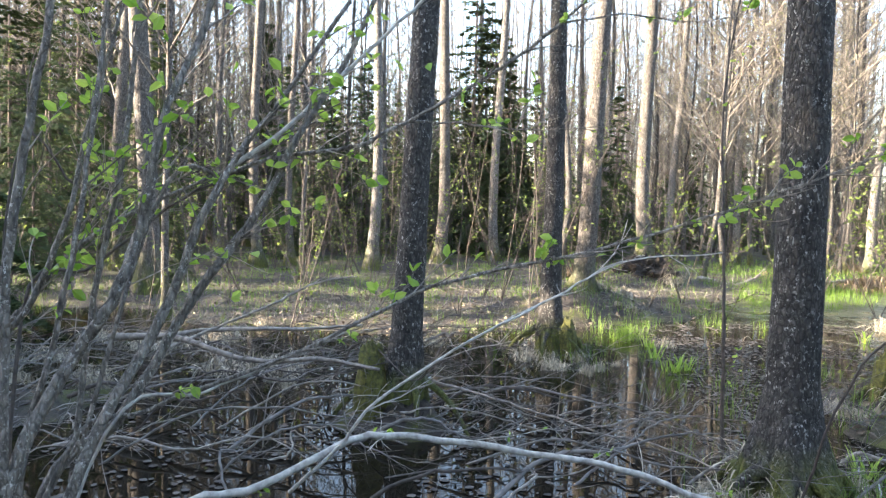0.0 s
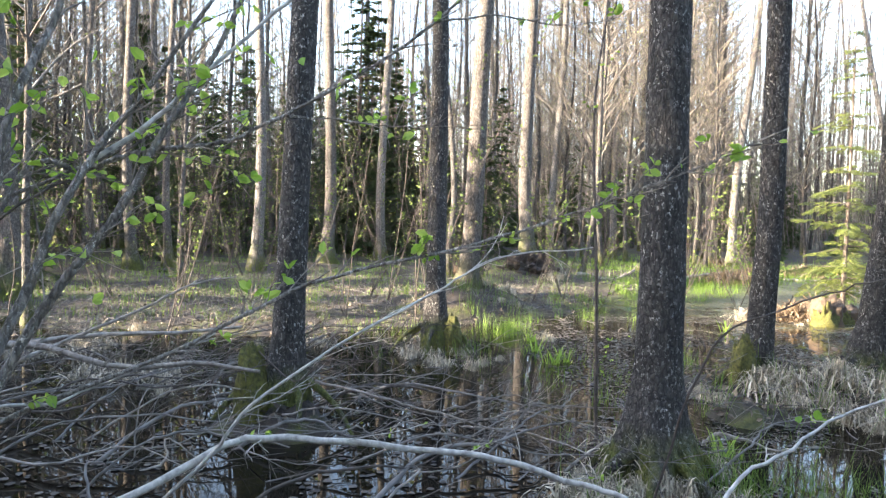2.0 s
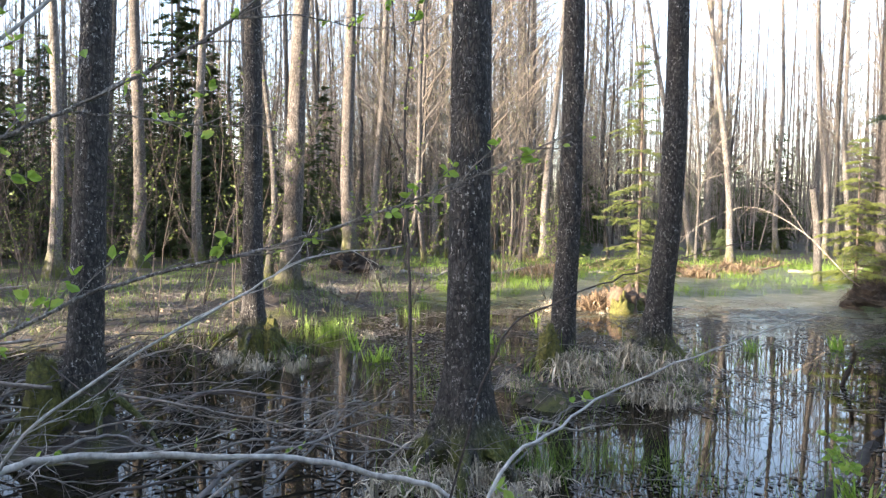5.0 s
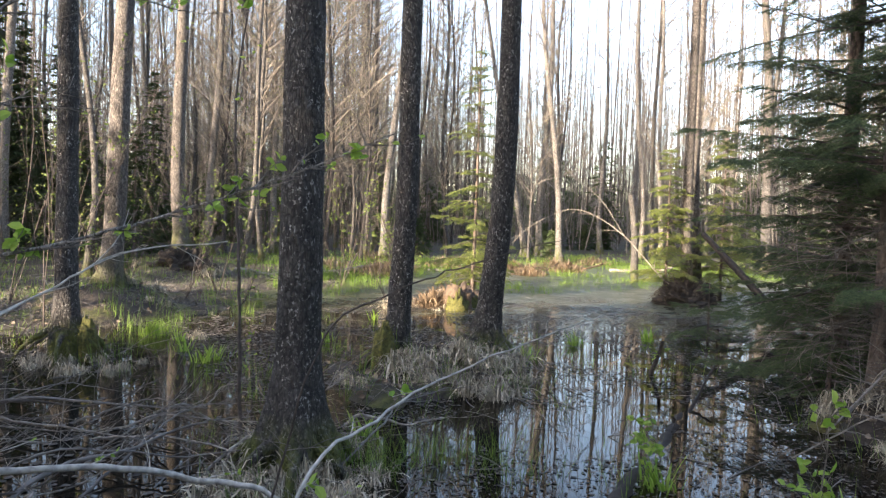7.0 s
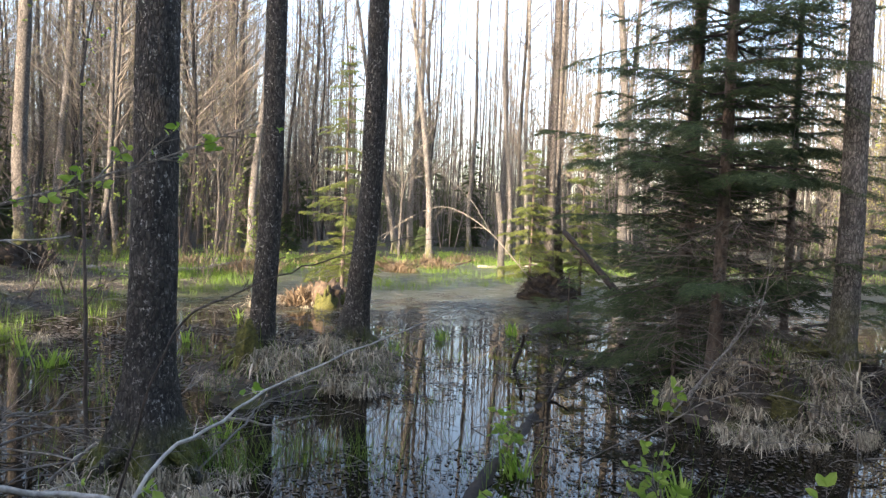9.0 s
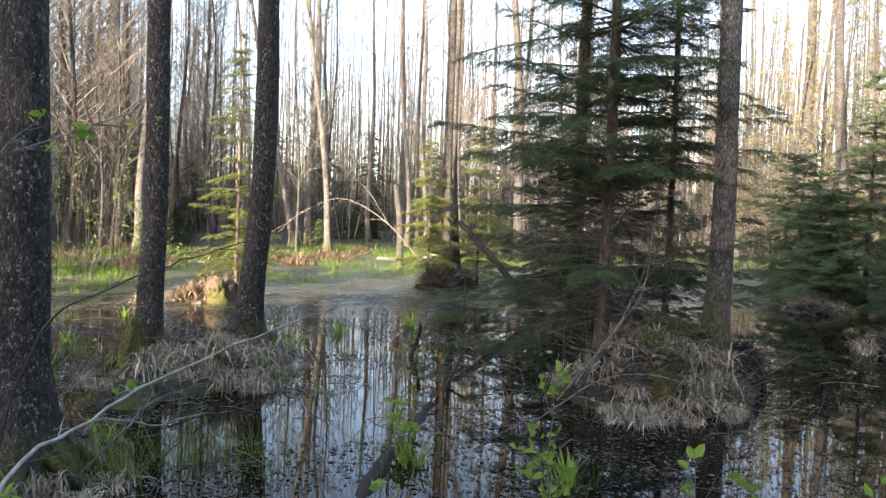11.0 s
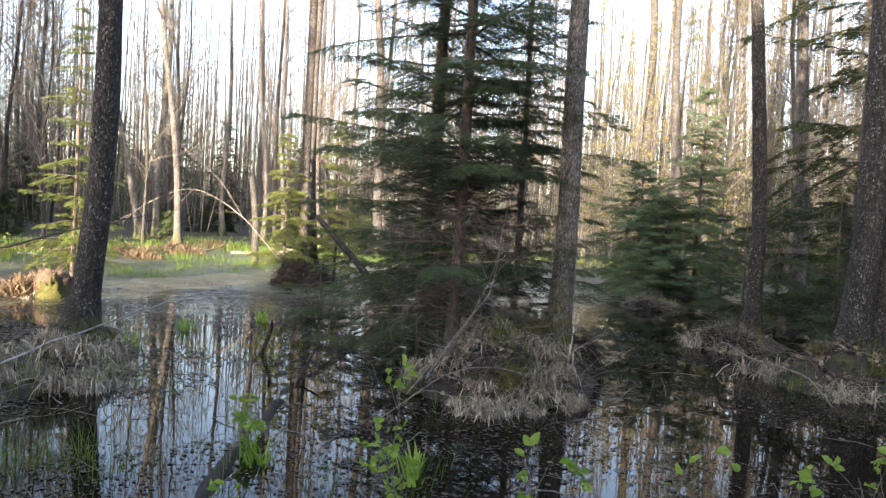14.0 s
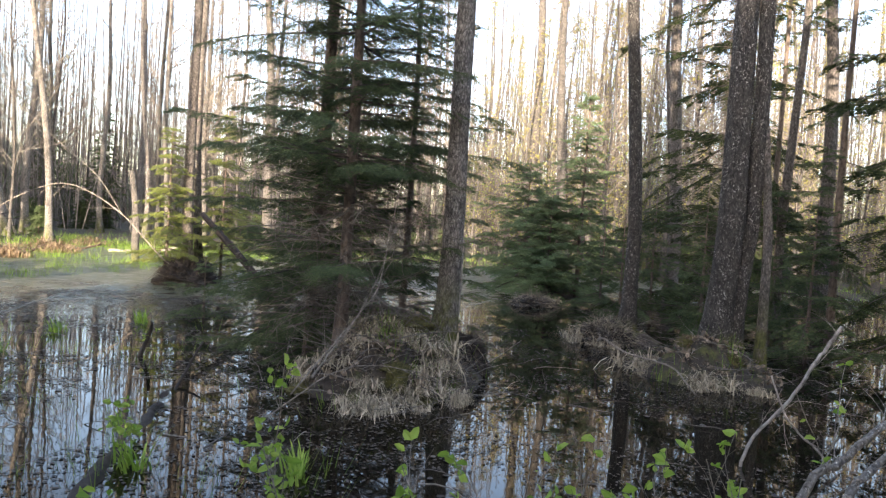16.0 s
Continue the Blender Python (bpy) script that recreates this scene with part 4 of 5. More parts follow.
def shrub():
    t = thing("sapling_clump", -1.45, 2.3, ground(-1.45, 2.3), "clump of slanting grey saplings with young green leaves", "shrub")
    base = Vector((-1.45, 2.3, ground(-1.45, 2.3)))
    inv = Matrix.Translation(-base)

    def stem(points, r0, r1, seed, twigs, length=0.5, leaf=0.052, foot=True, mat=STEM):
        pts = [Vector(p) for p in points]
        if foot:
            pts = [base + Vector((random.Random(seed).uniform(-0.15, 0.15), random.Random(seed + 1).uniform(-0.12, 0.12), -0.1))] + pts
        s, path = stem_shape([inv @ p for p in pts], r0 * 0.92, r1 * 0.95, 9, seed, 0.06)
        ob = part("stem", s, mat, t)
        lv = Shape()
        tw = side_twigs(path, seed, int(twigs * 0.75), length, 0.0045, lv, leaf, 0.35)
        part("twig_spray", tw, TWIG, ob, "thin side twigs", kind="stuff")
        if lv.v:
            part("foliage", lv, LEAF, ob, "fresh green young leaves", smooth=False, kind="stuff")

    stem([(-1.30, 2.40, 0.54), (-1.11, 2.51, 0.75), (-0.90, 2.62, 1.15), (-0.68, 2.68, 1.48), (-0.56, 2.74, 1.75), (-0.39, 2.85, 2.07), (-0.24, 2.96, 2.47)], 0.026, 0.009, 1, 12)
    stem([(-1.17, 2.30, 0.55), (-0.94, 2.47, 1.13), (-0.84, 2.53, 1.44), (-0.74, 2.64, 1.69), (-0.63, 2.69, 1.85), (-0.37, 2.81, 2.29)], 0.024, 0.008, 2, 12)
    stem([(-1.32, 2.21, 0.58), (-1.18, 2.32, 0.99), (-1.05, 2.33, 1.19), (-0.98, 2.39, 1.44), (-0.93, 2.45, 1.80), (-0.85, 2.56, 2.09), (-0.78, 2.57, 2.36)], 0.028, 0.010, 3, 14, 0.45, 0.055)
    stem([(-1.56, 2.43, 0.87), (-1.39, 2.44, 1.13), (-1.25, 2.45, 1.46), (-1.23, 2.56, 1.81), (-1.13, 2.69, 2.35)], 0.016, 0.006, 4, 12)
    stem([(-1.66, 2.53, 0.72), (-1.46, 2.64, 1.18), (-1.24, 2.75, 1.43), (-0.83, 2.84, 1.65), (-0.64, 2.94, 1.79)], 0.014, 0.005, 5, 12)
    stem([(-1.33, 2.31, 0.61), (-1.25, 2.33, 1.00), (-1.17, 2.34, 1.40), (-1.16, 2.47, 1.89), (-1.18, 2.59, 2.31)], 0.015, 0.006, 6, 12)
    stem([(-0.77, 2.64, 1.64), (-0.60, 2.74, 1.79), (-0.39, 2.84, 2.03), (-0.10, 2.95, 2.34), (0.03, 3.05, 2.51)], 0.010, 0.006, 7, 7, foot=False, mat=PALEBARK)
    stem([(-1.23, 2.38, 0.66), (-0.99, 2.50, 0.80), (-0.48, 2.53, 1.01), (-0.03, 2.58, 1.24), (0.50, 2.55, 1.38), (0.88, 2.55, 1.50), (1.26, 2.55, 1.64), (1.74, 2.54, 1.85)], 0.0105, 0.003, 8, 46, 0.24, 0.046, mat=STEM)
    stem([(-1.10, 2.41, 0.74), (-0.82, 2.50, 0.86), (-0.60, 2.55, 0.95), (-0.34, 2.59, 1.07)], 0.008, 0.003, 9, 5, 0.3, mat=PALEBARK)
    stem([(-1.07, 2.69, 1.46), (-0.82, 2.77, 1.62), (-0.62, 2.79, 1.70), (-0.36, 2.80, 1.74), (-0.14, 2.83, 1.85), (0.17, 2.84, 2.04), (0.41, 2.86, 2.22), (0.63, 2.89, 2.44)], 0.010, 0.006, 10, 16, 0.4)
    stem([(-0.14, 2.83, 1.85), (0.07, 2.95, 1.86), (0.35, 3.10, 1.86), (0.72, 3.25, 1.90)], 0.005, 0.002, 11, 9, 0.25, foot=False)
    stem([(0.43, 2.86, 2.24), (0.70, 2.97, 2.31), (1.04, 3.12, 2.33), (1.32, 3.19, 2.40)], 0.005, 0.002, 12, 9, 0.25, foot=False)

    stem([(-1.31, 2.19, 1.09), (-1.29, 2.2, 1.4), (-1.25, 2.22, 1.74), (-1.21, 2.25, 2.04), (-1.19, 2.26, 2.32)], 0.018, 0.0110, 20, 9, mat=STEM)
    stem([(-1.2, 2.47, 0.97), (-1.15, 2.5, 1.37), (-1.1, 2.52, 1.64), (-1.06, 2.54, 2.08), (-1.05, 2.54, 2.37)], 0.013, 0.0080, 22, 9, mat=STEM)
    stem([(-1.47, 2.56, 1.1), (-1.29, 2.65, 1.26), (-1.14, 2.72, 1.39), (-0.97, 2.78, 1.54), (-0.78, 2.85, 1.65), (-0.59, 2.89, 1.79)], 0.008, 0.0030, 24, 9, mat=DARK_TWIG)
    stem([(-1.54, 2.63, 1.62), (-1.35, 2.73, 1.56), (-1.12, 2.84, 1.57), (-0.82, 2.94, 1.72), (-0.52, 3.0, 1.86)], 0.006, 0.0025, 25, 9, mat=DARK_TWIG)


shrub()


def branch(points, r0, r1, mat, label, seed=1, twigs=5, length=0.3, leaves=0.0, name="fallen_branch", twig_r=0.004, category="branch", group="", kink=0.005):
    """One branch as a thing, with forked twigs and leaves where it has any."""
    o = Vector(points[0])
    t = thing(name, *o, label, category, group)
    s, path = stem_shape([Vector(p) - o for p in points], r0, r1, 8, seed, 0.07, kink)
    part("limb", s, mat, t)
    if twigs:
        lv = Shape()
        tw = side_twigs(path, seed, twigs, length, twig_r, lv if leaves else None, leaves or 0.04)
        part("twig_spray", tw, mat, t, kind="stuff")
        if lv.v:
            part("foliage", lv, LEAF, t, "fresh green young leaves", smooth=False, kind="stuff")
    return t


PALE = "bare pale grey fallen branch over dark water"
branch([(-1.35, 2.75, 0.05), (-1.02, 2.83, 0.32), (-0.71, 2.94, 0.37), (-0.38, 3.15, 0.50), (-0.13, 3.26, 0.49), (0.35, 3.29, 0.43), (0.82, 3.26, 0.37), (1.13, 3.21, 0.28), (1.40, 3.12, 0.21), (1.75, 3.0, -0.05)],
       0.0185, 0.012, PALEBARK, "thick pale branch arching low over the water", 21, 8, 0.4, 0.03)
branch([(-0.62, 3.05, 0.30), (-0.41, 3.05, 0.50), (-0.26, 3.04, 0.70), (0.13, 3.09, 0.96), (0.51, 3.25, 1.14), (0.83, 3.41, 1.29), (1.32, 3.44, 1.35)], 0.0085, 0.003, PALEBARK, "slim grey branch slanting up from the arching branch", 22, 9, 0.4)
branch([(0.45, 0.95, 0.1), (0.60, 1.07, 0.62), (0.73, 1.18, 0.98), (0.98, 1.34, 1.04), (1.41, 1.64, 1.05), (2.06, 1.89, 1.10), (2.52, 2.00, 1.14)], 0.0054, 0.0016, PALEBARK, "long slim shoot arching over the water with a few leaves", 23, 4, 0.10, 0.034, "bent_shoot", 0.002)
branch([(1.02, 2.3, 0.1), (1.10, 2.05, 0.9), (1.19, 1.97, 1.17), (1.30, 1.92, 1.23), (1.49, 1.88, 1.31), (1.72, 1.84, 1.38), (2.01, 1.81, 1.44)], 0.0045, 0.0015, DARK_TWIG, "thin dark bending shoot", 24, 5, 0.15, 0.0, "bent_shoot", 0.0015)
branch([(1.74, 4.40, 0.0), (1.73, 4.42, 0.52), (1.74, 4.49, 1.08), (1.75, 4.63, 1.79), (1.81, 4.81, 2.38), (1.93, 4.92, 2.99)], 0.014, 0.005, DARK_TWIG, "slim dark upright sapling in the water", 25, 12, 0.5, 0.03, "sapling", category="sapling")
branch([(-2.6, 5.75, 0.45), (-2.03, 5.53, 0.50), (-1.64, 5.27, 0.46), (-1.27, 5.11, 0.42), (-0.81, 4.94, 0.48), (-0.39, 4.77, 0.46)], 0.03, 0.012, TWIG, "thick weathered log lying on a brush heap", 26, 4, 0.5, 0.0, "fallen_log", 0.01, "log")
branch([(-0.04, 4.92, 0.36), (0.39, 4.55, 0.33), (0.71, 4.30, 0.30), (1.06, 4.04, 0.25)], 0.010, 0.004, TWIG, PALE, 27, 6, 0.4)
branch([(-2.4, 6.0, 0.4), (-1.81, 5.90, 0.50), (-1.17, 5.81, 0.54), (-0.61, 5.72, 0.60)], 0.022, 0.01, DEADWOOD, "weathered grey branch on a brush heap", 28, 5, 0.4)
branch([(-2.2, 5.7, 0.35), (-1.77, 5.79, 0.54), (-1.34, 5.84, 0.73), (-1.04, 6.00, 0.89), (-0.71, 6.16, 0.94)], 0.014, 0.005, DEADWOOD, "slanting grey branch on a brush heap", 29, 6, 0.4)
branch([(11.81, 8.64, 0.1), (11.68, 9.21, 0.51), (11.58, 10.07, 1.25), (11.47, 10.95, 1.70), (11.43, 11.69, 1.75), (11.27, 12.58, 1.38), (11.14, 13.08, 0.97)], 0.013, 0.006, TWIG, "dead pale bough arching down from a root ball", 30, 9, 0.8, 0.0, "dead_bough", 0.008)
branch([(11.58, 10.07, 1.25), (11.76, 10.91, 1.98), (11.76, 11.98, 2.67), (11.66, 13.22, 3.53)], 0.007, 0.004, TWIG, "thin dead bough rising from an arched one", 31, 6, 0.8, 0.0, "dead_bough", 0.008)
branch([(10.45, 7.4, 1.38), (10.20, 6.42, 0.72), (9.92, 5.4, -0.05)], 0.045, 0.07, ROTTEN, "dark dead log leaning out of the water", 32, 0, 0.5, 0.0, "leaning_log", 0.012, "log")
branch([(15.34, 13.02, -0.1), (15.34, 13.09, 1.37), (15.29, 13.22, 2.29)], 0.10, 0.075, BARK_FAR, "pale broken-off trunk standing in the water", 33, 0, name="snag", category="snag")
branch([(5.40, 2.49, 0.2), (5.64, 2.49, 0.33), (6.06, 2.45, 0.60), (6.66, 2.49, 1.01), (7.02, 2.55, 1.54), (7.30, 2.55, 2.22), (7.57, 2.57, 2.93)], 0.0115, 0.004, STEM, "slim pale sapling leaning over the hummock", 34, 10, 0.5, 0.0, "sapling", category="sapling")
branch([(6.30, 2.52, 0.4), (6.93, 2.47, 1.21), (7.16, 2.35, 1.55), (7.39, 2.22, 1.83), (7.56, 2.19, 2.29)], 0.008, 0.003, STEM, "slim pale sapling leaning over the hummock", 35, 5, 0.3, 0.0, "sapling", category="sapling")
branch([(7.56, 2.01, 0.1), (7.59, 2.01, 0.30), (7.73, 2.02, 0.83), (7.85, 2.06, 1.34)], 0.022, 0.014, DEADWOOD, "bare pale dead stem beside an alder", 36, 2, 0.3, 0.0, "dead_sapling")
WHITE = "broken pale birch branch leaning over dark water"
branch([(5.5, -0.7, -0.05), (5.61, -0.79, 0.19), (5.80, -1.02, 0.43), (5.91, -1.16, 0.67), (6.00, -1.25, 0.79), (6.04, -1.35, 0.96)], 0.011, 0.013, DEADWOOD, WHITE, 37, 5, 0.35)
branch([(5.76, -0.89, 0.60), (5.69, -1.01, 0.32), (5.65, -1.23, 0.11), (5.6, -1.4, -0.1)], 0.006, 0.008, DEADWOOD, WHITE, 38, 4, 0.4)
branch([(2.6, -0.5, 0.0), (2.85, -0.69, 0.67), (3.00, -0.83, 0.78), (3.17, -0.99, 0.89), (3.49, -1.29, 1.07)], 0.016, 0.011, STEM, "pale grey bent branch on the bank", 39, 5, 0.4, 0.035)
branch([(2.55, -0.6, 0.0), (2.66, -0.77, 0.70), (2.82, -0.90, 0.83), (2.99, -1.09, 0.98)], 0.015, 0.010, STEM, "pale grey bent branch on the bank", 40, 4, 0.4, 0.035)
branch([(7.7, -0.45, 0.0), (7.94, -0.19, 0.21), (8.21, 0.28, 0.26), (8.54, 0.56, 0.34), (9.3, 0.7, 0.2)], 0.008, 0.012, TWIG, "grey forked dead branch reaching over the water", 41, 8, 0.5)
branch([(4.42, 2.31, 0.12), (4.79, 1.93, 0.44), (5.15, 1.55, 0.42), (5.40, 1.19, 0.25), (5.93, 0.93, 0.2)], 0.005, 0.002, TWIG, "thin grey stick lying across the hummock", 42, 9, 0.4)
branch([(4.49, 2.15, 0.30), (5.26, 2.12, 0.68), (5.71, 2.10, 0.95), (6.03, 2.16, 1.46)], 0.006, 0.003, TWIG, "thin grey stick lying across the hummock", 43, 9, 0.4)
branch([(2.75, 2.3, -0.08), (2.96, 2.45, -0.04), (3.5, 2.76, -0.02), (3.87, 2.94, -0.045), (4.5, 3.28, -0.03), (5.08, 3.60, -0.05), (5.6, 3.9, -0.1)], 0.06, 0.04, ROTTEN, "dark rotten log half sunk in the water", 44, 5, 0.25, 0.0, "sunken_log", 0.006, "log", kink=0.018)
branch([(5.05, 3.55, -0.05), (5.5, 3.75, 0.10), (5.9, 3.9, 0.26)], 0.016, 0.008, ROTTEN, "short dark stick rising from the water", 45, 3, 0.25)
branch([(6.0, 4.75, -0.1), (6.15, 4.72, 0.2), (6.10, 4.65, 0.34)], 0.025, 0.014, ROTTEN, "dark snag with a green shoot on top", 46, 3, 0.2, 0.05)


for i, (x, y, a, l, r) in enumerate(((10.4, 17.6, 0.2, 2.4, 0.05), (12.2, 16.6, -0.5, 1.8, 0.04), (14.6, 15.9, 0.4, 2.2, 0.05), (8.6, 16.4, 0.1, 2.0, 0.06), (16.4, 16.6, -0.2, 2.6, 0.05),
                                     (6.4, 16.2, 0.5, 2.0, 0.05), (13.4, 18.6, -0.8, 2.2, 0.04), (18.4, 15.4, -0.6, 2.0, 0.05))):
    c, d = math.cos(a) * l / 2, math.sin(a) * l / 2
    branch([(x + c * k, y + d * k, max(ground(x + c * k, y + d * k), 0) + 0.6 * r + (0.08 if abs(k) > 0.9 else 0.0) * (1 + k)) for k in (-1, -0.35, 0.3, 1)], r, r * 0.5, DEADWOOD if i % 2 else STUMPWOOD,
           "weathered pale log lying on the bank", 800 + i, 6, 0.7, 0.0, "fallen_log", 0.012, "log", kink=0.02)


def brush_heap():
    """Dead branches thrown over one another at the water's edge."""
    rng = random.Random(50)
    for i in range(124):
        if i < 102:
            x, y = rng.uniform(-4.6, 0.8), rng.uniform(4.1, 8.3)
        else:
            x, y = rng.uniform(0.2, 3.0), rng.uniform(3.6, 5.6)
        if (x - 1.88) ** 2 + (y - 3.86) ** 2 < 0.3:
            x -= 0.8
        a = rng.gauss(0.1, 0.6)
        l = rng.uniform(0.7, 2.3)
        z = max(ground(x, y), -0.02) + rng.uniform(0.0, 0.42 if i < 102 and i % 2 else 0.14)
        pts = [(x + math.cos(a) * l * (k - 0.5) + rng.uniform(-0.10, 0.10), y + math.sin(a) * l * (k - 0.5) + rng.uniform(-0.10, 0.10),
                max(z, ground(x + math.cos(a) * l * (k - 0.5), y + math.sin(a) * l * (k - 0.5)) + 0.02) + rng.uniform(-0.03, 0.10) * (1 + k)) for k in (0, 0.25, 0.5, 0.75, 1.0)]
        pts[0] = (pts[0][0], pts[0][1], min(pts[0][2], max(-0.02, ground(pts[0][0], pts[0][1]))))
        branch(pts, rng.uniform(0.004, 0.010) if i % 6 else rng.uniform(0.011, 0.018), 0.002, rng.choice((DEADWOOD, TWIG, DARK_TWIG, THICKET)), "dead grey-brown branch in a brush heap", 500 + i, rng.randint(4, 7), 0.55, twig_r=0.0026, kink=0.008, group="branches of the brush heap")


brush_heap()


# ------------------------------------------------------------------ stumps and root balls
def lumpy(s, centre, size, seed, rings=14, sides=22, rough=0.18, freq=2.2):
    """A rough dome that sits on the ground."""
    start = len(s.v)
    for i in range(rings + 1):
        e = math.pi / 2 * i / rings
        for k in range(sides):
            a = 2 * math.pi * k / sides
            d = Vector((math.cos(e) * math.cos(a), math.cos(e) * math.sin(a), math.sin(e)))
            w = 1 + rough * noise.noise(d * freq + Vector((seed, 0, 0))) + rough * 0.6 * noise.noise(d * freq * 3 + Vector((seed, 5, 0)))
            s.v.append(Vector(centre) + Vector((d.x * size[0], d.y * size[1], d.z * size[2] - (0.15 if i == 0 else 0))) * w)
    for i in range(rings):
        for k in range(sides):
            n = (k + 1) % sides
            o = start + i * sides
            s.f.append((o + k, o + n, o + sides + n, o + sides + k))


def root_ball(x, y, size, seed, label, mat, z=0.0, strands=140, strand_mat=None):
    t = thing("root_ball", x, y, z, label, "root ball")
    s = Shape()
    lumpy(s, (0, 0, 0), size, seed, 26, 44, 0.18 if mat == MOSS else 0.34, 2.4 if mat == MOSS else 3.4)
    part("clod", s, mat, t, smooth=mat == MOSS)
    rng = random.Random(seed)
    f = Shape()
    for _ in range(strands * 4):
        a, e = rng.uniform(0, 6.28), rng.uniform(0.0, 1.4)
        d = Vector((math.cos(a) * math.cos(e), math.sin(a) * math.cos(e), math.sin(e)))
        p = Vector((d.x * size[0], d.y * size[1], d.z * size[2])) * rng.uniform(0.85, 1.1)
        q = wander(p, d + Vector((rng.uniform(-0.7, 0.7), rng.uniform(-0.7, 0.7), rng.uniform(-0.6, 0.4))), rng.uniform(0.08, 0.3) * min(size[0] * 2, 0.9), rng, 3, 0.3, 0.3)
        f.tube(q, taper(4, rng.uniform(0.002, 0.005), 0.001), 3, cap=False)
    part("root_fringe", f, strand_mat or ROTTEN, t, "hanging fibrous rootlets", kind="stuff")


root_ball(12.0, 8.85, (0.62, 0.50, 0.44), 3, "dark fibrous root ball standing in the water", ROTTEN, 0.0, 260)
root_ball(4.36, 15.6, (0.65, 0.6, 0.62), 10, "dark mound of roots at an alder's foot", ROTTEN, 0.05, 90)
root_ball(7.35, 1.78, (0.22, 0.20, 0.30), 4, "dark wet root plate at the foot of an alder", ROTTEN, 0.05)
root_ball(14.6, 2.6, (0.60, 0.42, 0.20), 5, "low brown root clod in the water", ROTTEN, -0.03, 160, DEADGRASS)
root_ball(10.6, 0.75, (0.45, 0.40, 0.30), 6, "dark root clod at the foot of an alder", ROTTEN, -0.05, 200, DEADGRASS)
root_ball(-0.47, 5.05, (0.12, 0.12, 0.5), 7, "mossy old stump leaning on an alder's foot", MOSS, 0.1, 20, MOSS)
root_ball(3.52, 5.70, (0.11, 0.11, 0.36), 8, "small mossy stump beside an alder's foot", MOSS, 0.15, 20, MOSS)
root_ball(1.34, 7.66, (0.10, 0.10, 0.26), 9, "mossy root at an alder's foot", MOSS, 0.15, 20, MOSS)


def stump(x, y, r, h, seed, label):
    t = thing("tree_stump", x, y, max(ground(x, y), -0.05), label, "stump")
    rng = random.Random(seed)
    s = Shape()
    sides, rows = 22, 8
    for i in range(rows + 1):
        k = i / rows
        for j in range(sides):
            a = 2 * math.pi * j / sides
            rr = r * (1 + 0.6 * math.exp(-k * 4)) * (1 + 0.12 * math.sin(4 * a + seed) + 0.07 * math.sin(9 * a) + rng.uniform(-0.10, 0.10))
            z = -0.1 + (h + 0.1) * k * (1 + (0.16 * math.sin(2 * a + 1) + rng.uniform(-0.08, 0.08)) * (k == 1))
            s.v.append(Vector((rr * math.cos(a), rr * math.sin(a), z)))
    for j in range(sides):
        a = 2 * math.pi * j / sides
        s.v.append(Vector((0.6 * r * math.cos(a), 0.6 * r * math.sin(a), h * 0.75 + rng.uniform(-0.05, 0.05))))
    for i in range(rows + 1):
        for j in range(sides):
            n, o = (j + 1) % sides, i * sides
            s.f.append((o + j, o + n, o + sides + n, o + sides + j))
    s.f.append(tuple(range((rows + 1) * sides, (rows + 2) * sides)))
    part("body", s, STUMPWOOD, t, "split rotten wood")
    m = Shape()
    lumpy(m, (-0.5 * r, -0.6 * r, -0.05), (r * 0.95, r * 0.8, h * 0.95), seed, rough=0.5, freq=4.5)
    part("moss_cushion", m, MOSS, t, "yellow-green moss")


def moss_cushion(x, y, size, seed):
    s = Shape()
    lumpy(s, (0, 0, -0.06), size, seed, 16, 26, 0.55, 4.0)
    rng = random.Random(seed)
    for _ in range(260):           # the nap of the moss
        a, e = rng.uniform(0, 6.28), rng.uniform(0.05, 1.5)
        d = Vector((math.cos(a) * math.cos(e), math.sin(a) * math.cos(e), math.sin(e)))
        p = Vector((d.x * size[0], d.y * size[1], d.z * size[2] - 0.06)) * rng.uniform(0.9, 1.15)
        s.spike(p, p + (d + Vector((rng.uniform(-0.8, 0.8), rng.uniform(-0.8, 0.8), 0.5))) * rng.uniform(0.02, 0.05), 0.004)
    solo("moss_cushion", s, MOSS_LIGHT, "soft yellow-green moss cushion on a grassy hummock", "moss", "moss cushions", at=(x, y, max(ground(x, y), 0)))


for i, (x, y, r) in enumerate(((5.75, 2.75, 0.20), (6.35, 2.55, 0.22), (6.75, 2.15, 0.20), (6.95, 2.0, 0.16), (5.95, 2.0, 0.14), (5.9, 1.72, 0.16), (8.85, -0.35, 0.16), (8.7, -0.8, 0.13),
                               (1.72, 3.55, 0.13), (2.08, 3.6, 0.12), (3.42, 5.25, 0.14), (4.3, 5.35, 0.14), (1.1, 7.35, 0.14), (4.75, 5.8, 0.13))):
    moss_cushion(x, y, (r, r * 0.85, r * 0.5), 200 + i)

stump(7.25, 9.75, 0.20, 0.40, 5, "broken mossy stump in sunlit shallow water")
stump(7.75, 9.95, 0.17, 0.26, 6, "rotten brown stump in sunlit shallow water")


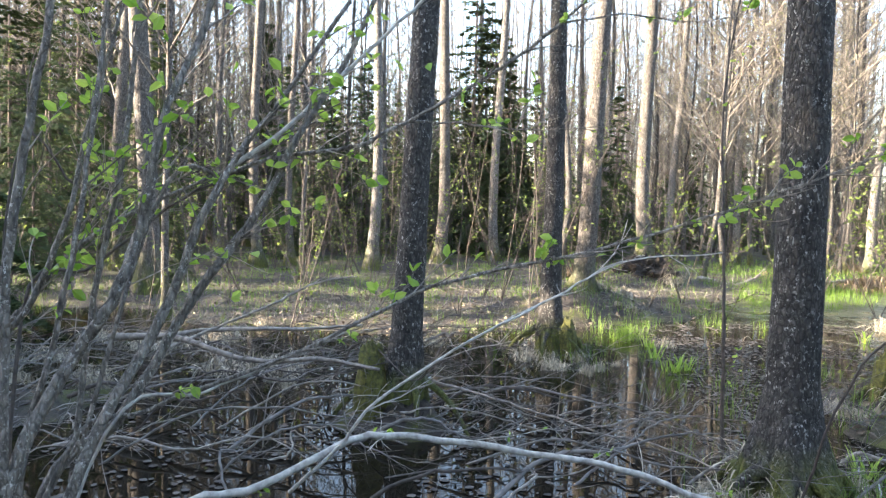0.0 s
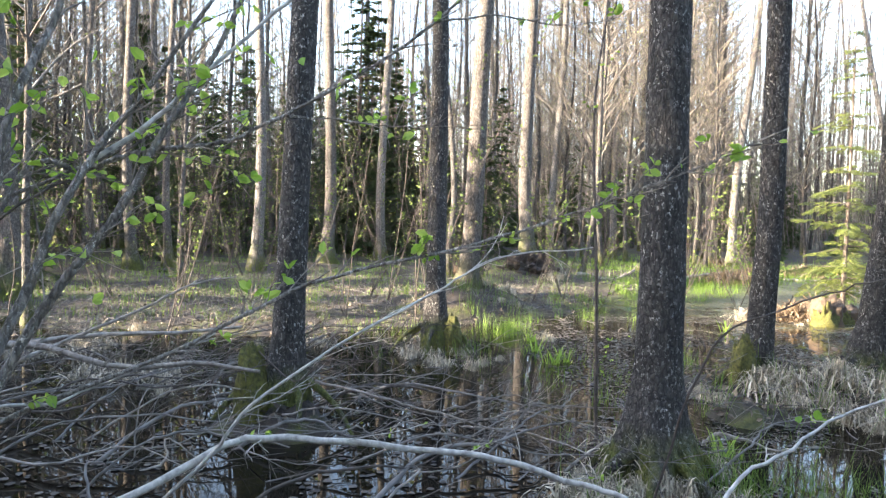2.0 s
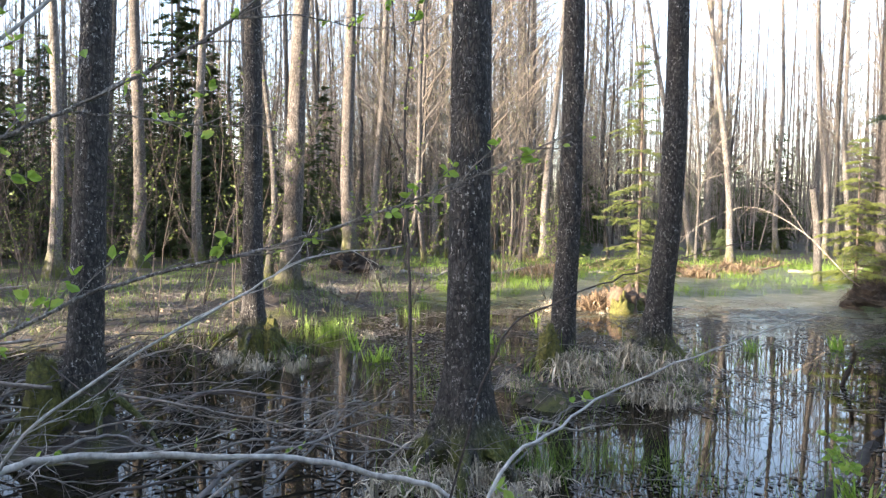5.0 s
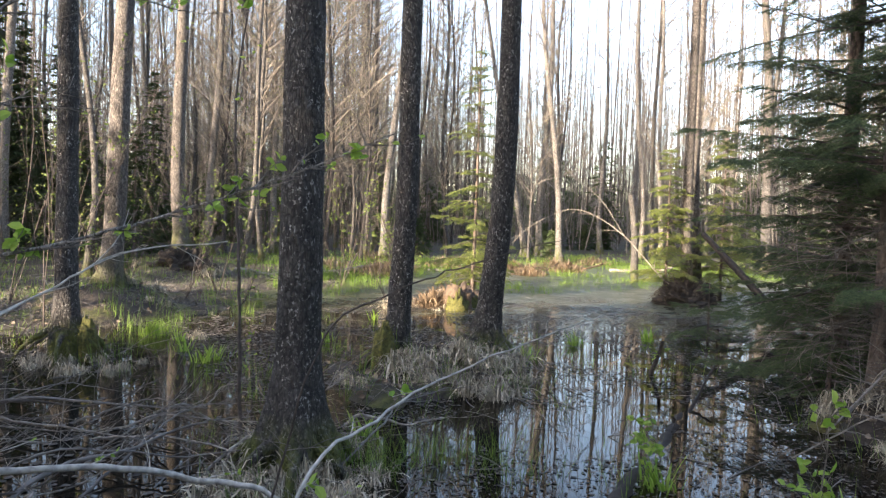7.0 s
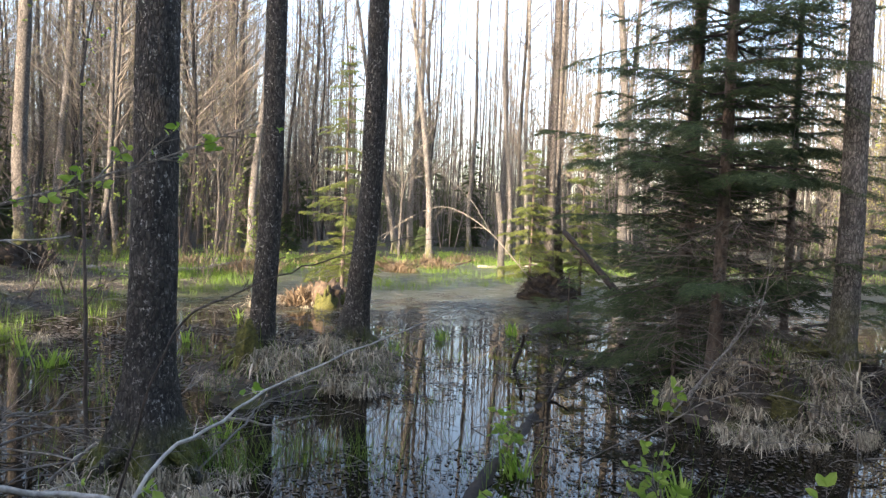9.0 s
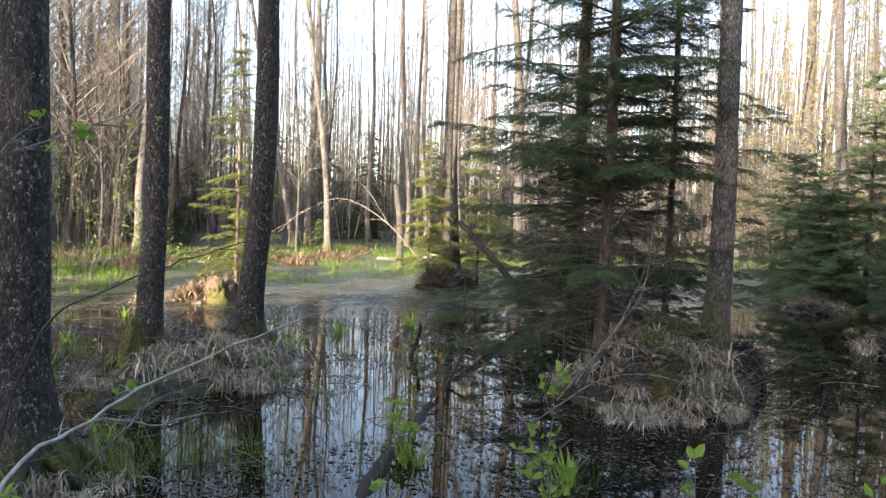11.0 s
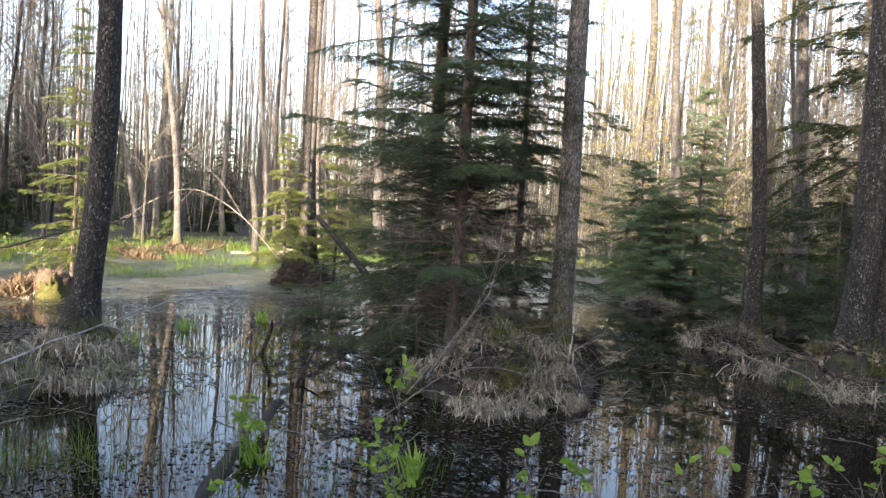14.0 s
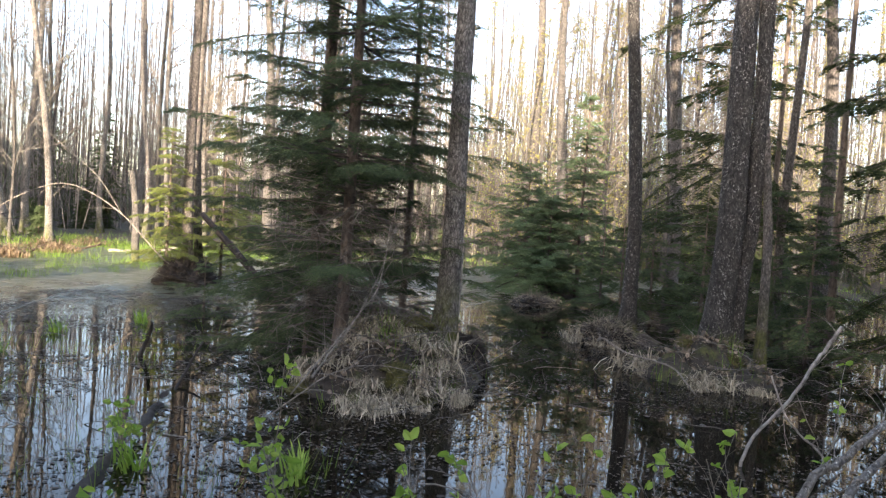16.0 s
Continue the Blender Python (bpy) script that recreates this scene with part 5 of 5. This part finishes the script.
# ------------------------------------------------------------------ sedge tussocks, grass, leaves
def tussock_mesh(seed, radius, height, count):
    """Fine dry blades that spring from a few crowns, arch over and hang, with some tangled across."""
    rng = random.Random(seed)
    s = Shape()
    crowns = [(rng.uniform(-0.5, 0.5) * radius, rng.uniform(-0.5, 0.5) * radius, rng.uniform(0.6, 1.1)) for _ in range(5)]
    for _ in range(count):
        cx, cy, g = rng.choice(crowns)
        a = rng.uniform(0, 6.28)
        foot = Vector((cx + rng.gauss(0, 0.02), cy + rng.gauss(0, 0.02), rng.uniform(-0.02, 0.03)))
        out = radius * g * abs(rng.gauss(0.55, 0.3))
        tip = foot + Vector((math.cos(a) * out, math.sin(a) * out, -height * g * rng.uniform(-0.4, 1.1) * min(1.0, out / radius * 1.6)))
        s.blade(foot, tip, rng.uniform(0.008, 0.018) if rng.random() < 0.35 else rng.uniform(0.003, 0.008), height * g * rng.uniform(0.15, 0.8), rng, 5)
    return s


def tussocks():
    kinds = []
    for i, (r, h, n) in enumerate(((0.30, 0.24, 230), (0.24, 0.27, 190), (0.34, 0.20, 240))):
        ob = solo("sedge_tussock", tussock_mesh(900 + i, r, h, n), STRAW, "tussock of bleached dry sedge drooping at the water's edge", "tussock", "sedge tussocks", smooth=False)
        kinds.append(ob)
    rng = random.Random(33)
    spots = []

    def ring(x, y, r, n):
        for _ in range(n):
            a = rng.uniform(0, 6.28)
            spots.append((x + math.cos(a) * r * rng.uniform(0.3, 1), y + math.sin(a) * r * rng.uniform(0.3, 1)))

    ring(6.0, 2.15, 0.8, 24)
    ring(6.8, 2.2, 0.6, 9)
    ring(1.88, 3.75, 0.5, 9)
    ring(3.5, 5.3, 0.65, 12)
    ring(4.5, 5.4, 0.65, 10)
    ring(1.3, 7.4, 0.6, 9)
    ring(2.1, 10.9, 0.9, 6)
    ring(8.7, -0.6, 0.8, 9)
    ring(1.80, 3.50, 0.4, 7)
    ring(10.6, 0.8, 0.6, 6)
    ring(-2.0, 8.5, 2.5, 12)
    ring(-2.6, 7.3, 2.0, 14)
    ring(7.0, 10.2, 1.0, 6)
    ring(4.4, 15.6, 1.2, 6)
    spots += [(3.95, 4.66), (4.05, 4.72), (2.6, 8.5), (14.8, 3.0), (15.2, 2.4), (14.4, 2.5)]
    for i, (x, y) in enumerate(spots):
        m = pose(x, y, max(ground(x, y), -0.02), rz=rng.uniform(0, 360)) @ Matrix.Scale(rng.uniform(0.6, 1.15), 4)
        if i < 3:
            kinds[i].matrix_basis = m
        else:
            copy_thing(kinds[i % 3], m)


tussocks()


def blades(name, mat, label, spots, seed, per, spread, height, width, category="grass", lean=0.5):
    rng = random.Random(seed)
    s = Shape()
    for x, y, k in spots:
        for _ in range(int(per * k)):
            px, py = x + rng.gauss(0, spread), y + rng.gauss(0, spread)
            g = ground(px, py)
            if g < -0.32:
                continue
            foot = Vector((px, py, g - 0.02))
            h = height * rng.uniform(0.45, 1.15) + max(0, -g)
            a = rng.uniform(0, 6.28)
            tip = foot + Vector((math.cos(a) * h * lean * rng.random(), math.sin(a) * h * lean * rng.random(), h))
            s.blade(foot, tip, width * rng.uniform(0.6, 1.2), 0.0, rng, 3)
    solo(name, s, mat, label, category, kind="stuff", smooth=False)


def scatter(rng, x0, x1, y0, y1, n, low=-0.2, high=0.6):
    out = []
    while len(out) < n:
        x, y = rng.uniform(x0, x1), rng.uniform(y0, y1)
        if low < ground(x, y) < high:
            out.append((x, y, rng.uniform(0.3, 1.2)))
    return out


def grasses():
    rng = random.Random(40)
    near = [(2.22, 3.62, 1.6), (2.35, 3.55, 1.0), (1.5, 3.6, 0.5), (2.95, 3.45, 1.3), (2.75, 3.6, 1.0), (2.85, 3.1, 0.8), (2.65, 3.55, 0.9), (2.5, 4.05, 1.0),
            (3.85, 1.7, 0.5), (5.8, 4.6, 0.5), (5.6, 6.1, 0.8), (6.5, 6.3, 0.8), (3.4, 2.6, 0.6), (3.7, 2.9, 0.7), (3.0, 3.0, 0.5), (2.3, 5.6, 0.7), (2.6, 6.4, 0.7), (2.0, 6.2, 0.6), (2.4, 7.3, 0.9), (2.9, 6.0, 0.5), (5.1, 6.6, 0.6)]
    near += [(x + rng.gauss(0, 0.35), y + rng.gauss(0, 0.35), 0.3) for x, y in ((6.0, 2.1), (6.3, 2.3), (6.8, 2.2), (3.6, 5.3), (4.5, 5.4), (1.9, 3.8), (1.3, 7.4), (8.6, -0.6), (3.3, 5.1), (4.2, 4.9)) for _ in range(5)]
    near += [(rng.uniform(3.2, 8.5), rng.uniform(1.5, 7.5), rng.uniform(0.08, 0.3)) for _ in range(44)]
    blades("green_grass", GRASS, "fresh green grass standing in shallow water", near, 41, 66, 0.10, 0.25, 0.006, lean=0.9)
    wet = scatter(rng, 1.8, 6.5, 7.0, 13.0, 40) + scatter(rng, 2.2, 4.2, 7.2, 9.0, 16) + scatter(rng, 5.5, 14, 10, 16, 100) + scatter(rng, 9.5, 17, 11, 13.6, 60, -0.31)
    blades("meadow_grass", GRASS, "bright green tufts of grass in the wet clearing", wet, 42, 36, 0.08, 0.22, 0.007)
    lawn = [q for q in scatter(rng, -9, 3, 11.5, 24, 480, -0.1) if noise.noise((q[0] * 0.55, q[1] * 0.55, 8)) > -0.02] + [q for q in scatter(rng, 2, 14, 14, 24, 380, -0.1) if noise.noise((q[0] * 0.6, q[1] * 0.6, 3)) > 0] + scatter(rng, 10, 22, 11.5, 16, 120, -0.25)
    lawn += [(x, y, k) for x, y, k in scatter(rng, -8, 2.5, 8.0, 14, 170, -0.05) if noise.noise((x * 0.9, y * 0.9, 5)) > 0.02]
    blades("woodland_grass", GRASS, "short young green grass under the trees", lawn, 43, 46, 0.34, 0.15, 0.008)
    dry = scatter(rng, -7, 3, 6.5, 14, 300, -0.05) + scatter(rng, 2, 8, 6.5, 16, 110, -0.05) + scatter(rng, 5.4, 7.4, 1.6, 3.0, 12, -0.05) + scatter(rng, 3, 5.3, 5.0, 6.5, 14, -0.05)
    blades("dry_grass", DEADGRASS, "matted grey dead grass on the ground", dry, 44, 30, 0.22, 0.12, 0.005, lean=2.4)
    bank = scatter(rng, 7.5, 21, 11.5, 21, 420, -0.2)
    blades("bank_grass", GRASS, "yellow-green tufts of grass along the sunlit bank", bank, 46, 34, 0.3, 0.22, 0.011)
    lit = scatter(rng, 8, 24, 16, 24, 150, -0.05) + scatter(rng, 17, 30, 8, 17, 150, -0.1) + scatter(rng, 18, 32, -6, 8, 150, -0.1)
    blades("far_grass", GRASS, "yellow-green grass at the far edge of the water", lit, 45, 26, 0.6, 0.2, 0.012)


grasses()


def marsh_plants():
    """Single tufts of broad young leaves that stand in the water."""
    rng = random.Random(47)
    for x, y in ((3.94, 7.75), (7.81, 6.26), (6.57, 6.30), (2.28, 7.78), (2.41, 7.21), (2.57, 4.26), (4.07, 4.74), (7.65, 6.11), (6.58, 6.34), (5.46, 5.88), (3.53, 2.56), (3.94, 1.76), (5.33, 9.11), (3.31, 6.81), (2.42, 8.43), (2.30, 7.11), (1.40, 8.48), (3.58, 2.67), (3.85, 1.70)):
        s = Shape()
        for _ in range(rng.randint(14, 24)):
            a, h = rng.uniform(0, 6.28), rng.uniform(0.10, 0.24)
            foot = Vector((rng.gauss(0, 0.035), rng.gauss(0, 0.035), -0.06))
            s.blade(foot, foot + Vector((math.cos(a) * h * 0.5, math.sin(a) * h * 0.5, h)), rng.uniform(0.012, 0.024), 0.03, rng, 4)
        solo("marsh_plant", s, LEAF, "tuft of broad fresh green leaves standing in dark water", "plant", "green tufts in the water", smooth=False, at=(x, y, max(ground(x, y), 0.0)))


marsh_plants()


def litter():
    """Fallen leaves and bits of twig on the ground, and leaves afloat."""
    rng = random.Random(60)
    s, w = Shape(), Shape()
    for _ in range(26000):
        d = 3.4 + 11 * rng.random() ** 1.4
        a = radians(rng.uniform(-30, 125))
        x, y = d * math.cos(a), d * math.sin(a)
        g = ground(x, y)
        p = Vector((x, y, max(g, 0.0) + 0.008))
        flat = Vector((rng.uniform(-1, 1), rng.uniform(-1, 1), rng.uniform(-0.1, 0.1)))
        if g > 0.0:
            if rng.random() < 0.6:
                s.leaf(p, flat + Vector((0, 0, rng.uniform(-0.2, 0.5))), rng.uniform(0.03, 0.075), rng)
    for i in range(1500):
        x, y = (rng.uniform(-4, 9), rng.uniform(-1.5, 9)) if i % 2 else (rng.uniform(-2.4, 2.2), rng.uniform(3.2, 5.2))
        g = ground(x, y)
        if g < -0.01 and noise.noise((x * 0.8, y * 0.8, 9)) > -0.15 * (1 if x < 2 else 0.0) + (0.0 if x < 2 else 0.02):
            r = rng.uniform(0.010, 0.028)
            start, n = len(w.v), 9
            a0 = rng.uniform(0, 6.28)
            for k in range(n):
                a = a0 + 2 * math.pi * k / n
                w.v.append(Vector((x + math.cos(a) * r * rng.uniform(0.8, 1.1), y + math.sin(a) * r * rng.uniform(0.75, 1.05), 0.005 + rng.uniform(0, 0.004))))
            w.f.append(tuple(range(start, start + n)))
    for cx, cy, r, n in ((6.2, 2.25, 0.9, 1300), (6.9, 2.2, 0.7, 500), (8.8, -0.6, 1.0, 900), (4.2, 5.5, 1.2, 900), (1.9, 3.8, 0.6, 1200), (1.2, 7.7, 0.8, 400)):
        for _ in range(n):
            x, y = cx + rng.gauss(0, r * 0.5), cy + rng.gauss(0, r * 0.5)
            if ground(x, y) > 0.02:
                s.leaf(Vector((x, y, ground(x, y) + 0.01)), Vector((rng.uniform(-1, 1), rng.uniform(-1, 1), rng.uniform(-0.2, 0.6))), rng.uniform(0.03, 0.08), rng)
    for _ in range(80000):
        x, y = rng.uniform(-3, 11), rng.uniform(-2, 10.5)
        if ground(x, y) < -0.01 and (x > 2.2 or rng.random() < 0.10) and noise.noise((x * 0.9, y * 0.9, 4)) + 0.4 * noise.noise((x * 3, y * 3, 6)) > -0.1:
            r, a = rng.uniform(0.005, 0.018) * (1.0 if x < 2.2 else 1.0 + 0.12 * max(y, 0)), rng.uniform(0, 6.28)
            u, q = Vector((math.cos(a) * r, math.sin(a) * r, 0)), Vector((-math.sin(a) * r, math.cos(a) * r, 0)) * 0.6
            c, k = Vector((x, y, 0.004)), len(w.v)
            w.v += [c - u, c + q, c + u + Vector((0, 0, 0.003)), c - q]
            w.f.append((k, k + 1, k + 2, k + 3))
    solo("leaf_litter", s, LITTER, "brown dead leaves on the ground", "leaves", kind="stuff", smooth=False)
    solo("floating_leaves", w, PAD, "dead leaves afloat on dark water", "leaves", kind="stuff", smooth=False)
    t = Shape()
    for _ in range(9500):
        d = 3.4 + 13 * rng.random() ** 1.2
        a = radians(rng.uniform(-30, 125))
        x, y = d * math.cos(a), d * math.sin(a)
        g = ground(x, y)
        if g < 0.02 and rng.random() < 0.96:
            continue
        b = rng.uniform(0, 6.28)
        q = wander(Vector((x, y, max(g, -0.01) + 0.01)), Vector((math.cos(b), math.sin(b), rng.uniform(-0.05, 0.3))), rng.uniform(0.15, 0.7), rng, 4, 0.18, 0.02)
        t.tube(q, taper(5, rng.uniform(0.002, 0.006), 0.0015), 4, cap=False)
    for cx, cy, r, n in ((6.3, 2.25, 0.9, 200), (8.8, -0.6, 0.8, 70), (4.2, 5.5, 1.0, 90), (1.9, 3.9, 0.6, 60), (1.2, 7.7, 0.8, 50)):
        for _ in range(n):
            x, y = cx + rng.gauss(0, r * 0.55), cy + rng.gauss(0, r * 0.55)
            b = rng.uniform(0, 6.28)
            q = wander(Vector((x, y, max(ground(x, y), -0.01) + 0.01)), Vector((math.cos(b), math.sin(b), rng.uniform(-0.05, 0.45))), rng.uniform(0.2, 0.8), rng, 5, 0.22, 0.03)
            t.tube(q, taper(6, rng.uniform(0.002, 0.0055), 0.0015), 4, cap=False)
    solo("twig_litter", t, THICKET, "grey twigs strewn over ground and water", "twigs", kind="stuff")


litter()


def bracken(x, y, r, n, seed, label):
    """A heap of rust-brown dead fronds."""
    rng = random.Random(seed)
    s = Shape()
    for _ in range(n):
        a, k = rng.uniform(0, 6.28), rng.random()
        foot = Vector((math.cos(a) * r * k, math.sin(a) * r * k, 0))
        tip = foot + Vector((rng.uniform(-0.35, 0.35), rng.uniform(-0.35, 0.35), rng.uniform(0.02, 0.34) * (1.25 - k)))
        s.blade(foot, tip, rng.uniform(0.012, 0.035), rng.uniform(0, 0.16), rng, 4)
    solo("bracken_heap", s, RUST, label, "bracken", "heaps of dead bracken", "stuff", smooth=False, at=(x, y, max(ground(x, y), 0) - 0.02))


for i, (x, y, r) in enumerate(((9.2, 15.9, 0.9), (9.8, 16.4, 0.6), (7.7, 10.6, 0.5), (7.0, 10.1, 0.35), (13.6, 15.2, 0.5), (15.8, 16.0, 0.6), (8.5, 17.5, 1.0), (3.0, 16.5, 0.7), (11.6, 20.4, 0.9), (16.6, 17.4, 0.8), (19.3, 18.4, 0.8), (14.2, 16.6, 0.6), (10.6, 17.2, 0.7), (12.6, 18.0, 0.8))):
    bracken(x, y, r, 420, 60 + i, "rust-brown heap of dead bracken in the sun")


# ------------------------------------------------------------------ thin understorey with young leaves
def understorey():
    rng = random.Random(70)

    def bush(x, y, h, n, seed, label, leaf=0.035):
        t = thing("bush", x, y, max(ground(x, y), -0.05), label, "bush", "thin bushes of the understorey")
        r = random.Random(seed)
        for i in range(n):
            a = r.uniform(0, 6.28)
            path = wander(Vector((0, 0, -0.05)), Vector((math.cos(a) * 0.4, math.sin(a) * 0.4, 1)), h * r.uniform(0.6, 1.1), r, 8, 0.12)
            s = Shape()
            s.tube(path, taper(9, 0.008, 0.0025), 5, cap=False)
            st = part("stem", s, DARK_TWIG, t)
            lv = Shape()
            tw = side_twigs(path, seed + i, 11, 0.6, 0.003, lv, leaf * 1.3, 0.25, 3)
            part("twig_spray", tw, DARK_TWIG, st, kind="stuff")
            if lv.v:
                part("foliage", lv, HAZE_LEAF, st, "sparse young green leaves", smooth=False, kind="stuff")

    for i in range(38):
        x, y = rng.uniform(-7.5, 3.0), rng.uniform(8.5, 17)
        bush(x, y, rng.uniform(1.6, 5.0), 3, 700 + i * 5, "thin bare bush with sparse young green leaves")
    for i in range(20):
        x, y = rng.uniform(1.0, 9.5), rng.uniform(11.5, 18)
        bush(x, y, rng.uniform(1.4, 3.8), 3, 900 + i * 5, "thin bare bush with sparse young green leaves", 0.045)


understorey()


def shoots():
    """Leafy shoots at the foot of the picture, along the bank."""
    rng = random.Random(77)
    for i, (x, y, h) in enumerate(((3.3, 1.55, 0.95), (3.15, 1.35, 0.6), (2.5, 1.9, 0.35), (2.95, 0.25, 0.65), (3.1, 0.0, 0.7), (2.9, -0.15, 0.65), (3.05, -0.35, 0.7), (3.0, 0.6, 0.6), (3.2, 0.4, 0.55), (3.3, -0.1, 0.5), (3.4, -0.55, 0.75), (3.2, -0.5, 0.7), (4.0, 2.9, 0.3), (3.6, 2.65, 0.3))):
        t = thing("leafy_shoot", x, y, max(ground(x, y), -0.05), "slender shoot with fresh green leaves on the bank", "shoot", "leafy shoots on the bank")
        path = wander(Vector((0, 0, -0.05)), Vector((rng.uniform(-0.25, 0.25), rng.uniform(-0.25, 0.25), 1)), h, rng, 6, 0.12)
        s = Shape()
        s.tube(path, taper(7, 0.005, 0.002), 5, cap=False)
        part("stem", s, TWIG, t)
        lv = Shape()
        tw = side_twigs(path, 1200 + i, 11, 0.24, 0.002, lv, 0.058, 0.25, 3)
        part("twig_spray", tw, TWIG, t, kind="stuff")
        part("foliage", lv, LEAF, t, "fresh green leaves", smooth=False, kind="stuff")


shoots()
